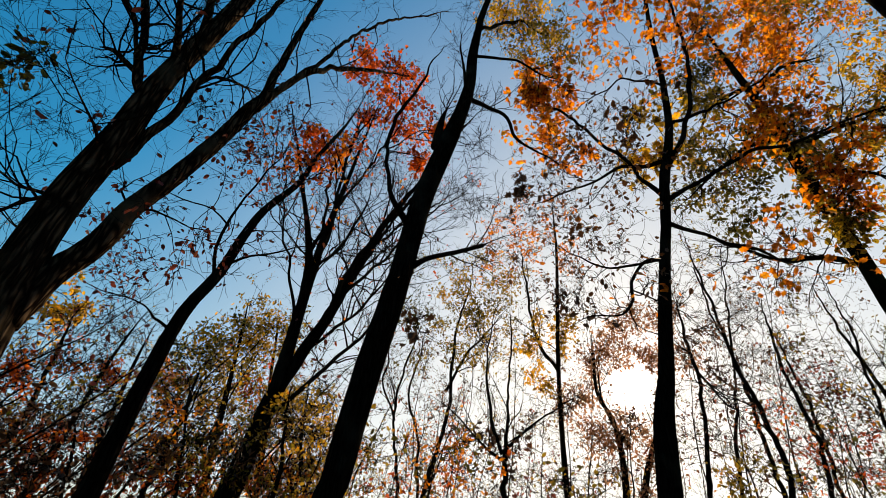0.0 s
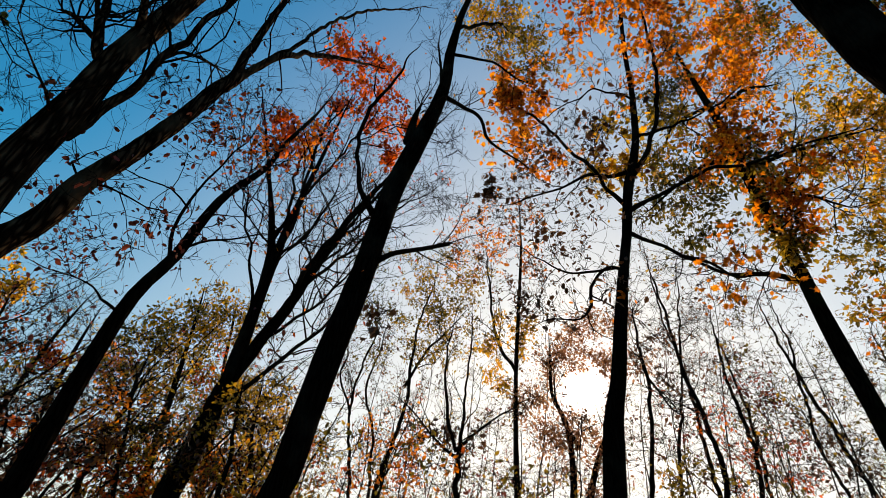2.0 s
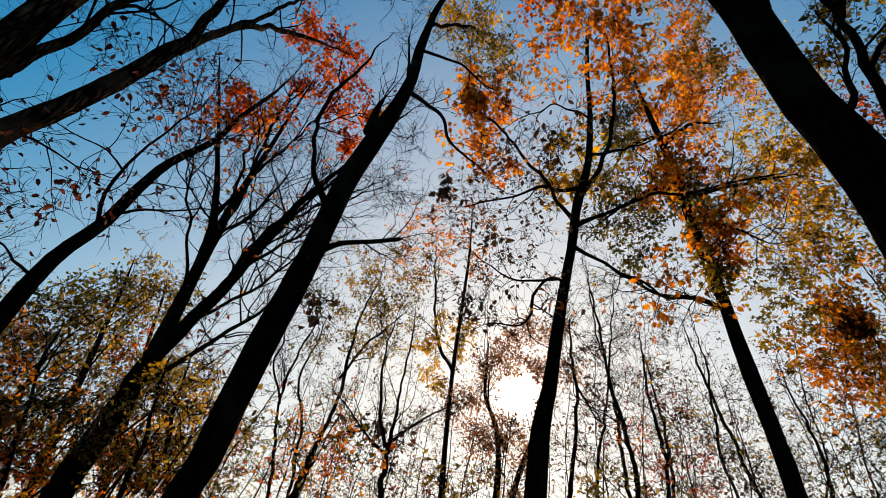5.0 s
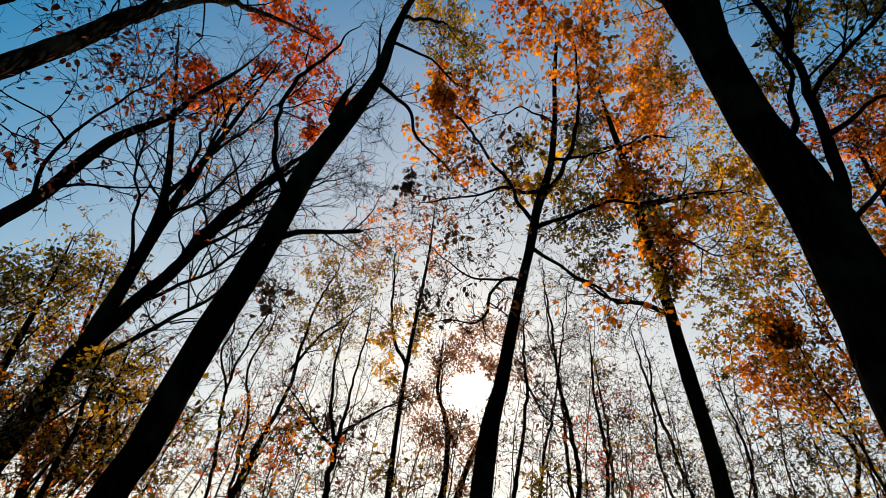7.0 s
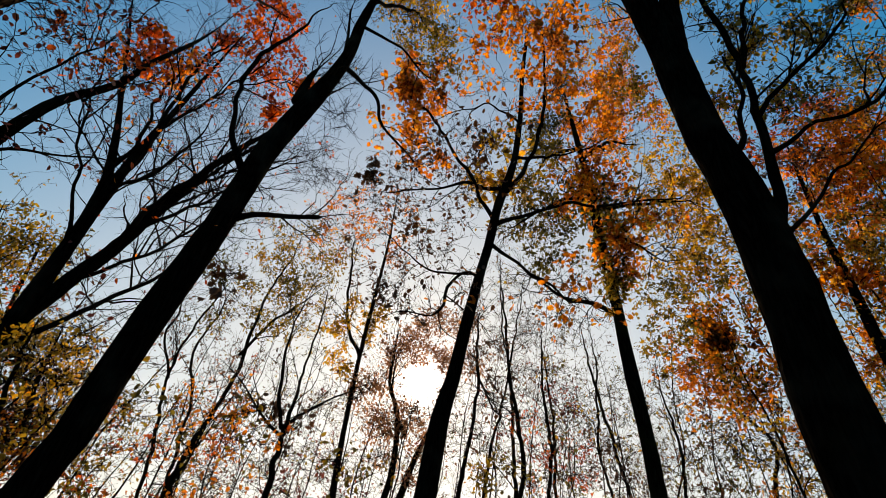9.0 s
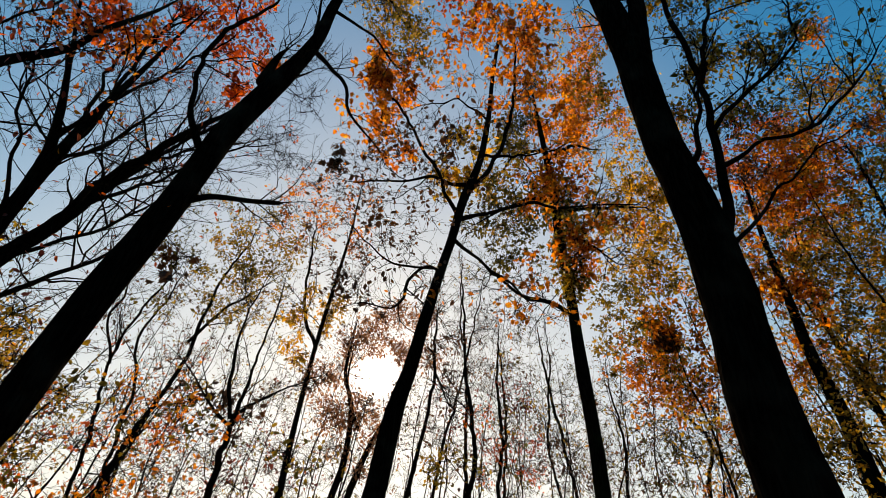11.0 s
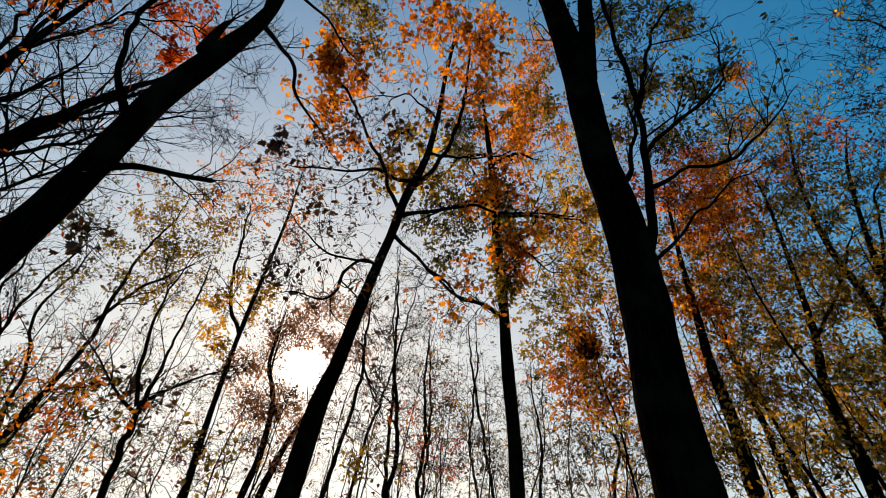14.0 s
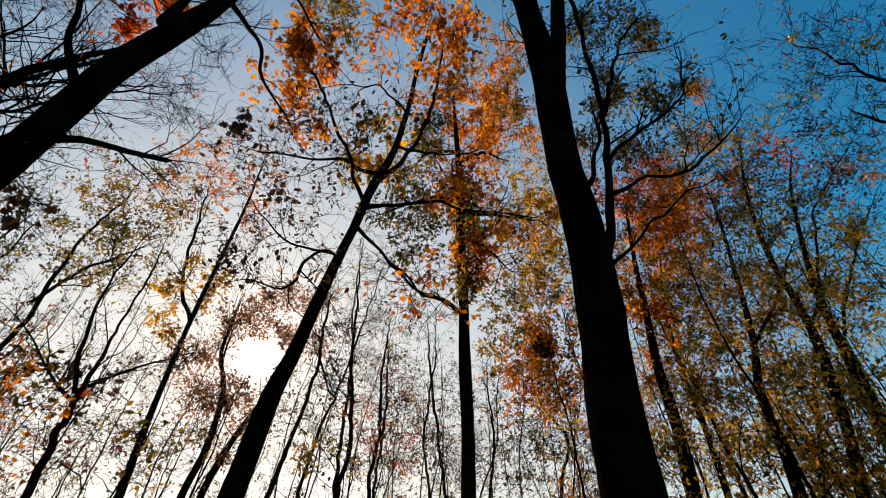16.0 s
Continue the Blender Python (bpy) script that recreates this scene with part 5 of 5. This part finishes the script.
tree('thin_tree', 'slender bare tree against the bright sky',
     [(5.99, 8.01, 1.91, 0.045), (5.91, 8.06, 2.82, 0.041), (5.87, 8.10, 3.62, 0.036), (5.78, 8.16, 4.75, 0.031), (5.65, 8.26, 6.04, 0.021), (5.58, 8.31, 7.55, 0.014)],
     crowns=[
         (5.66, 8.25, 6.33, 0.66, 1.44, 99, 0.4, 'brown', 0.056),
     ],
     seed=29, group='slender trees', twig_scale=1.4, crook=0.014, bushy=(9, 1.0, 'brown', 7))
tree('thin_tree', 'slender bare tree against the bright sky',
     [(7.06, 8.44, 1.99, 0.036), (7.00, 8.49, 2.99, 0.034), (6.97, 8.51, 3.89, 0.032), (6.95, 8.53, 5.03, 0.026), (6.89, 8.57, 6.00, 0.014)],
     crowns=[
         (7.13, 8.38, 3.79, 0.62, 0.51, 44, 14.0, 'red', 0.064),
         (6.82, 8.63, 5.70, 0.69, 1.14, 55, 2.0, 'brown', 0.056),
     ],
     seed=30, group='slender trees', twig_scale=1.4, crook=0.014, bushy=(9, 1.0, 'brown', 7))
tree('thin_tree', 'slender bare tree against the bright sky',
     [(7.96, 7.60, 2.07, 0.034), (7.88, 7.68, 3.08, 0.031), (7.78, 7.78, 3.99, 0.029), (7.82, 7.73, 5.28, 0.026), (7.81, 7.75, 6.44, 0.014)],
     crowns=[
         (7.60, 7.96, 5.82, 0.70, 1.34, 88, 5.0, 'green', 0.056),
     ],
     seed=31, group='slender trees', twig_scale=1.4, crook=0.014, bushy=(9, 1.0, 'brown', 7))
tree('thin_tree', 'slender bare tree against the bright sky',
     [(8.64, 7.60, 2.12, 0.034), (8.52, 7.73, 3.18, 0.037), (8.36, 7.90, 4.37, 0.034), (8.16, 8.10, 5.74, 0.029), (8.05, 8.22, 6.81, 0.015)],
     crowns=[
         (8.35, 7.91, 4.90, 0.69, 1.33, 77, 6.0, 'green', 0.056),
     ],
     seed=32, group='slender trees', twig_scale=1.4, crook=0.014, bushy=(9, 1.0, 'brown', 7))
tree('thin_tree', 'slender bare tree against the bright sky',
     [(7.95, 6.06, 2.10, 0.034), (7.93, 6.09, 2.83, 0.031), (7.97, 6.03, 3.85, 0.026), (7.92, 6.11, 4.89, 0.016)],
     crowns=[
         (8.17, 5.78, 3.87, 0.86, 0.94, 88, 6.0, 'green', 0.064),
         (8.51, 5.32, 4.11, 0.72, 0.79, 66, 6.0, 'brown', 0.064),
     ],
     seed=33, group='slender trees', twig_scale=1.4, crook=0.014, bushy=(9, 1.0, 'brown', 7))
tree('thin_tree', 'slender bare tree against the bright sky',
     [(10.42, 5.95, 2.29, 0.045), (10.41, 5.98, 3.38, 0.041), (10.50, 5.80, 4.35, 0.034), (10.27, 6.22, 5.15, 0.023)],
     crowns=[
         (10.14, 6.47, 5.15, 0.89, 0.78, 55, 8.0, 'olive', 0.064),
     ],
     seed=34, group='slender trees', twig_scale=1.4, crook=0.014, bushy=(9, 1.0, 'brown', 7))
tree('thicket_tree', 'young tree in a thicket of olive and rust leaves',
     [(-4.18, 10.17, 1.76, 0.086), (-4.21, 10.16, 2.68, 0.076), (-4.29, 10.13, 3.72, 0.064), (-4.37, 10.09, 4.89, 0.047), (-4.45, 10.06, 5.95, 0.027)],
     crowns=[
         (-4.66, 9.97, 5.47, 0.95, 0.87, 154, 12.9, 'olive', 0.08),
         (-4.86, 9.89, 4.41, 0.89, 0.97, 132, 11.9, 'olive', 0.08),
         (-4.22, 10.16, 6.16, 0.67, 0.64, 88, 11.9, 'gold', 0.08),
     ],
     seed=35, group='thicket trees', twig_scale=1.6, crook=0.012, bushy=(9, 1.2, 'olive', 8))
tree('thicket_tree', 'young tree in a thicket of olive and rust leaves',
     [(-3.47, 11.49, 1.87, 0.082), (-3.60, 11.45, 2.91, 0.073), (-3.74, 11.40, 4.07, 0.059), (-3.96, 11.33, 5.38, 0.039), (-4.09, 11.29, 6.40, 0.025)],
     crowns=[
         (-4.10, 11.28, 5.93, 0.89, 1.18, 132, 12.9, 'olive', 0.08),
         (-4.23, 11.24, 4.76, 0.75, 0.74, 99, 9.9, 'olive', 0.08),
         (-4.93, 11.22, 4.84, 0.57, 0.74, 55, 8.9, 'gold', 0.08),
         (-3.24, 11.78, 5.53, 0.65, 0.80, 66, 8.9, 'brown', 0.08),
         (-3.02, 11.11, 4.06, 0.96, 1.23, 132, 9.9, 'gold', 0.08),
     ],
     seed=36, group='thicket trees', twig_scale=1.6, crook=0.012, bushy=(9, 1.2, 'olive', 8))
tree('thicket_tree', 'young tree in a thicket of olive and rust leaves',
     [(-6.38, 8.96, 1.55, 0.059), (-6.45, 8.91, 2.34, 0.053), (-6.39, 8.95, 3.25, 0.048), (-6.33, 8.99, 4.32, 0.037), (-6.23, 9.07, 5.19, 0.020)],
     crowns=[
         (-6.10, 9.16, 4.37, 0.33, 0.30, 39, 10.9, 'red', 0.088),
         (-6.73, 8.71, 4.45, 0.27, 0.23, 28, 9.9, 'red', 0.088),
         (-6.13, 9.14, 3.94, 1.08, 0.74, 99, 2.0, 'brown', 0.064),
     ],
     seed=37, group='thicket trees', twig_scale=1.6, crook=0.012, bushy=(9, 1.2, 'olive', 8))
tree('thicket_tree', 'young tree in a thicket of olive and rust leaves',
     [(-6.43, 10.13, 1.59, 0.061), (-6.48, 10.10, 2.50, 0.054), (-6.49, 10.09, 3.63, 0.046), (-6.51, 10.08, 4.95, 0.033)],
     crowns=[
         (-5.93, 10.45, 4.37, 0.93, 1.02, 99, 7.9, 'olive', 0.08),
         (-5.84, 10.51, 4.85, 0.35, 0.46, 44, 10.9, 'orange', 0.08),
     ],
     seed=38, group='thicket trees', twig_scale=1.6, crook=0.012, bushy=(9, 1.2, 'olive', 8))
tree('thicket_tree', 'young tree in a thicket of olive and rust leaves',
     [(-6.96, 8.52, 1.63, 0.057), (-6.98, 8.50, 2.48, 0.051), (-6.96, 8.52, 3.68, 0.042), (-7.00, 8.48, 4.73, 0.027)],
     crowns=[
         (-6.96, 8.52, 3.68, 0.99, 0.82, 110, 3.0, 'brown', 0.072),
         (-8.19, 9.45, 5.58, 0.46, 0.84, 88, 11.9, 'gold', 0.096),
     ],
     seed=39, group='thicket trees', twig_scale=1.6, crook=0.012, bushy=(9, 1.2, 'olive', 8))
tree('thicket_tree', 'young tree in a thicket of olive and rust leaves',
     [(-4.31, 8.47, 1.67, 0.053), (-4.32, 8.46, 2.28, 0.046), (-4.28, 8.48, 3.04, 0.039), (-4.24, 8.50, 3.90, 0.028)],
     crowns=[
         (-4.35, 8.44, 3.03, 0.82, 0.78, 88, 6.0, 'orange', 0.08),
         (-3.82, 8.71, 2.86, 0.84, 0.79, 77, 6.0, 'gold', 0.08),
     ],
     seed=40, group='thicket trees', twig_scale=1.6, crook=0.012, bushy=(9, 1.2, 'olive', 8))
tree('thicket_tree', 'young tree in a thicket of olive and rust leaves',
     [(-5.44, 7.17, 1.41, 0.044), (-5.36, 7.23, 1.92, 0.039), (-5.30, 7.27, 2.41, 0.032), (-5.31, 7.27, 2.86, 0.022)],
     crowns=[
         (-5.30, 7.27, 2.41, 0.88, 0.54, 110, 6.0, 'red', 0.08),
         (-4.70, 7.71, 2.45, 0.72, 0.57, 77, 6.0, 'red', 0.08),
     ],
     seed=41, group='thicket trees', twig_scale=1.6, crook=0.012, bushy=(9, 1.2, 'olive', 8))
tree('thicket_tree', 'young tree in a thicket of olive and rust leaves',
     [(-1.41, 7.89, 1.72, 0.038), (-1.68, 7.82, 2.25, 0.034), (-1.90, 7.77, 2.84, 0.030), (-1.97, 7.75, 3.50, 0.019)],
     crowns=[
         (-1.94, 7.76, 3.00, 0.54, 0.84, 121, 6.9, 'gold', 0.072),
         (-2.58, 7.60, 2.68, 0.63, 0.57, 99, 6.0, 'orange', 0.072),
     ],
     seed=42, group='thicket trees', twig_scale=1.6, crook=0.012, bushy=(9, 1.2, 'olive', 8))

tree('thicket_tree', 'low brush of small yellow leaves before a dark trunk',
     [(-1.57, 5.69, 1.51, 0.033), (-1.59, 5.68, 1.89, 0.028), (-1.62, 5.67, 2.32, 0.024), (-1.65, 5.66, 2.78, 0.019), (-1.69, 5.65, 3.13, 0.013)],
     crowns=[
         (-1.70, 5.65, 3.13, 0.23, 0.17, 35, 5.5, 'gold', 0.05),
         (-1.82, 5.61, 2.76, 0.26, 0.20, 42, 5.5, 'olive', 0.05),
         (-1.44, 5.72, 2.69, 0.22, 0.22, 35, 5.5, 'gold', 0.05),
         (-1.88, 5.59, 2.34, 0.28, 0.21, 42, 5.5, 'brown', 0.05),
         (-1.53, 5.70, 2.33, 0.27, 0.19, 42, 5.5, 'olive', 0.05),
         (-1.48, 5.71, 3.27, 0.18, 0.18, 30, 8.0, 'gold', 0.05),
     ],
     seed=43, group='thicket trees', twig_scale=1.3, crook=0.012, bushy=(6, 0.7, 'gold', 3), stray_size=0.05)
tree('thicket_tree', 'low brush of rust and yellow leaves in the thicket',
     [(-2.49, 5.68, 1.44, 0.030), (-2.55, 5.65, 1.82, 0.026), (-2.60, 5.63, 2.23, 0.022), (-2.67, 5.60, 2.62, 0.017), (-2.74, 5.56, 2.98, 0.012)],
     crowns=[
         (-2.97, 5.44, 2.93, 0.22, 0.18, 28, 5.5, 'orange', 0.05),
         (-2.58, 5.64, 2.70, 0.28, 0.23, 42, 5.5, 'olive', 0.05),
         (-2.96, 5.45, 2.45, 0.27, 0.20, 42, 5.5, 'brown', 0.05),
         (-2.54, 5.66, 2.24, 0.30, 0.21, 49, 5.5, 'red', 0.05),
         (-2.28, 5.76, 2.45, 0.22, 0.22, 28, 5.5, 'olive', 0.05),
     ],
     seed=44, group='thicket trees', twig_scale=1.3, crook=0.012, bushy=(6, 0.7, 'gold', 3), stray_size=0.05)
tree('thicket_tree', 'low brush of dark rust leaves at the edge of the thicket',
     [(-3.70, 5.94, 1.36, 0.028), (-3.81, 5.87, 1.74, 0.024), (-3.90, 5.82, 2.10, 0.020), (-3.96, 5.77, 2.44, 0.015), (-4.05, 5.71, 2.72, 0.010)],
     crowns=[
         (-4.01, 5.74, 2.49, 0.32, 0.22, 42, 5.5, 'red', 0.055),
         (-4.14, 5.64, 2.17, 0.30, 0.22, 49, 5.5, 'brown', 0.055),
         (-3.69, 5.95, 2.25, 0.32, 0.22, 42, 5.5, 'brown', 0.055),
         (-4.37, 5.46, 2.57, 0.24, 0.22, 40, 10.0, 'brown', 0.055),
         (-4.61, 5.27, 3.05, 0.19, 0.23, 36, 10.0, 'red', 0.055),
     ],
     seed=45, group='thicket trees', twig_scale=1.3, crook=0.012, bushy=(6, 0.7, 'gold', 3), stray_size=0.05)


def sapling(kind_label, azimuth, distance, top_angle, kinds, per, seed, group, lean=0.0, bare=0.0):
    # a young tree of the undergrowth: a thin crooked stem, side branches and a few sprays of leaves
    rng = np.random.default_rng(seed)
    a = radians(azimuth)
    x, y = distance * math.sin(a), distance * math.cos(a)
    high = 1.6 + distance * math.tan(radians(top_angle))
    foot = 0.006 + (0.0028 if group in ("bare saplings", "leaning saplings") else 0.0042) * high * rng.uniform(0.6, 1.3)
    run, px, py = [], x, y
    for k in range(7):
        s = k / 6
        run.append((px, py, 0.5 + (high - 0.5) * s, foot * (1 - 0.9 * s) + 0.003))
        px += rng.normal(lean * math.cos(a), 0.12) * high / 9
        py += rng.normal(-lean * math.sin(a), 0.12) * high / 9
    clouds = []
    for k in range(3):
        s = rng.uniform(0.5, 1.0)
        j = min(5, int(s * 6))
        clouds.append((run[j][0] + rng.normal(0, 0.5), run[j][1] + rng.normal(0, 0.5), run[j][2] + rng.normal(0, 0.3),
                       rng.uniform(0.5, 1.1), rng.uniform(0.5, 0.95), int(rng.uniform(18, 40)), per * rng.uniform(0.5, 1.7),
                       kinds[int(rng.integers(0, len(kinds)))], 0.074))
    tree(kind_label, SAPLING_WORDS[group], run, (), clouds, bark=BARK_MOSS if seed % 3 == 0 else BARK, seed=seed, group=group,
         bushy=(8, 0.15 * high, kinds[seed % len(kinds)], per * 1.6), twig_scale=1.6)


SAPLING_WORDS = {
    "thicket saplings": "thin sapling in the rust and olive thicket",
    "bare saplings": "thin almost bare sapling in front of the bright sky",
    "leaning saplings": "thin bare sapling leaning out of the thicket",
    "golden saplings": "thin sapling hung with golden brown leaves",
}


def undergrowth():
    rng = np.random.default_rng(11)
    for i in range(26):
        sapling("sapling", -62 + 60 * (i + rng.uniform(0, 1)) / 26, rng.uniform(6.5, 15), rng.uniform(11, 21), ("olive", "red", "brown", "orange", "olive"), 5, 300 + i, "thicket saplings", 0.4)
    for i in range(10):
        sapling("sapling", -30 + 30 * (i + rng.uniform(0, 1)) / 10, rng.uniform(7, 12), rng.uniform(9, 17), ("red", "olive", "orange"), 5, 760 + i, "thicket saplings", 0.35)
    for i in range(13):
        sapling("sapling", -60 + 34 * (i + rng.uniform(0, 1)) / 13, rng.uniform(6, 11), rng.uniform(15, 24), ("brown", "plum"), 1.0, 700 + i, "leaning saplings", 0.85)
    for i in range(10):
        sapling("sapling", 66 + 46 * (i + rng.uniform(0, 1)) / 10, rng.uniform(7, 12), rng.uniform(8, 20), ("brown", "olive", "gold"), 10, 730 + i, "golden saplings", -0.25)
    for i in range(20):
        sapling("sapling", -4 + 64 * (i + rng.uniform(0, 1)) / 20, rng.uniform(9, 20), rng.uniform(14, 30), ("brown", "olive", "green", "plum"), 2.2, 400 + i, "bare saplings", 0.1)
    for i in range(34):
        sapling("sapling", 64 + 50 * (i + rng.uniform(0, 1)) / 34, rng.uniform(7, 15), rng.uniform(16, 34), ("gold", "olive", "gold", "orange"), 7.5, 500 + i, "golden saplings", -0.2)
    for i in range(16):
        sapling("sapling", -3 + 42 * (i + rng.uniform(0, 1)) / 16, rng.uniform(8, 14), rng.uniform(11, 19), ("brown", "plum", "brown", "olive"), 2.6, 600 + i, "bare saplings", 0.15)
    for i in range(14):
        sapling("sapling", 40 + 30 * (i + rng.uniform(0, 1)) / 14, rng.uniform(8, 15), rng.uniform(11, 22), ("green", "brown", "olive"), 4, 650 + i, "bare saplings", -0.1)


undergrowth()


def leaf_nest(x, y, z, size):
    # a round nest of dry leaves and twigs wedged between branches
    rng = np.random.default_rng(41)
    root = tagged(new("leaf_nest"), "dark round nest of dry leaves and twigs in a treetop", "nest")
    root.location = (x, y, z)
    d = rng.normal(0, 1, (520, 3))
    d /= np.linalg.norm(d, axis=1)[:, None]
    at = d * size * rng.uniform(0.25, 1.0, (520, 1)) ** 0.5 * (1, 1, 0.8)
    v, l, s = leaves(at, size * 0.42, "oval", rng, 0.0)
    part("leaf_ball", mesh_of("leaf_ball", v, l, s, False), LEAVES["brown"], root)
    e = rng.normal(0, 1, (70, 3))
    e /= np.linalg.norm(e, axis=1)[:, None]
    ends = np.stack([-e * size, e * size * 0.2 + rng.normal(0, size * 0.3, (70, 3)), e * size * rng.uniform(0.9, 1.7, (70, 1))], 1)
    v, l, s = many_tubes(ends, np.tile((0.006, 0.006, 0.003), (70, 1)), 4)
    tagged(part("twig_web", mesh_of("twig_web", v, l, s), TWIG, root), kind="stuff")


leaf_nest(8.16, 4.86, 5.70, 0.28)


# unseen woods added behind the camera: they close the place and dim the trunks
def unseen_woods():
    rng = np.random.default_rng(77)
    kinds = []
    for k, leaf in enumerate(("olive", "brown", "gold", "green")):
        h = 8 + k
        run = [(0, 0, 0.6, 0.16), (0.1, 0.05, h * 0.3, 0.13), (0.0, 0.2, h * 0.6, 0.09), (0.15, 0.1, h, 0.03)]
        clouds = [(rng.normal(0, 0.8), rng.normal(0, 0.8), h * f, 1.6, 1.3, 9, 16, leaf, 0.3) for f in (0.35, 0.55, 0.75, 0.95)]
        kinds.append(tree("forest_tree", "tall unseen forest tree, added as shade, with a loose " + leaf + " crown", run, (), clouds, seed=900 + k, group="forest trees", bushy=(0, 1.6, "", 0)))
    for i in range(36):
        a, r = radians(140 + 138 * (i + 0.5) / 36), rng.uniform(4.5, 11)
        place = pose(r * math.sin(a), r * math.cos(a), 0, 0, 0, rng.uniform(0, 360))
        if i < 4:
            kinds[i].matrix_basis = place
        else:
            copy_thing(kinds[i % 4], place)


unseen_woods()
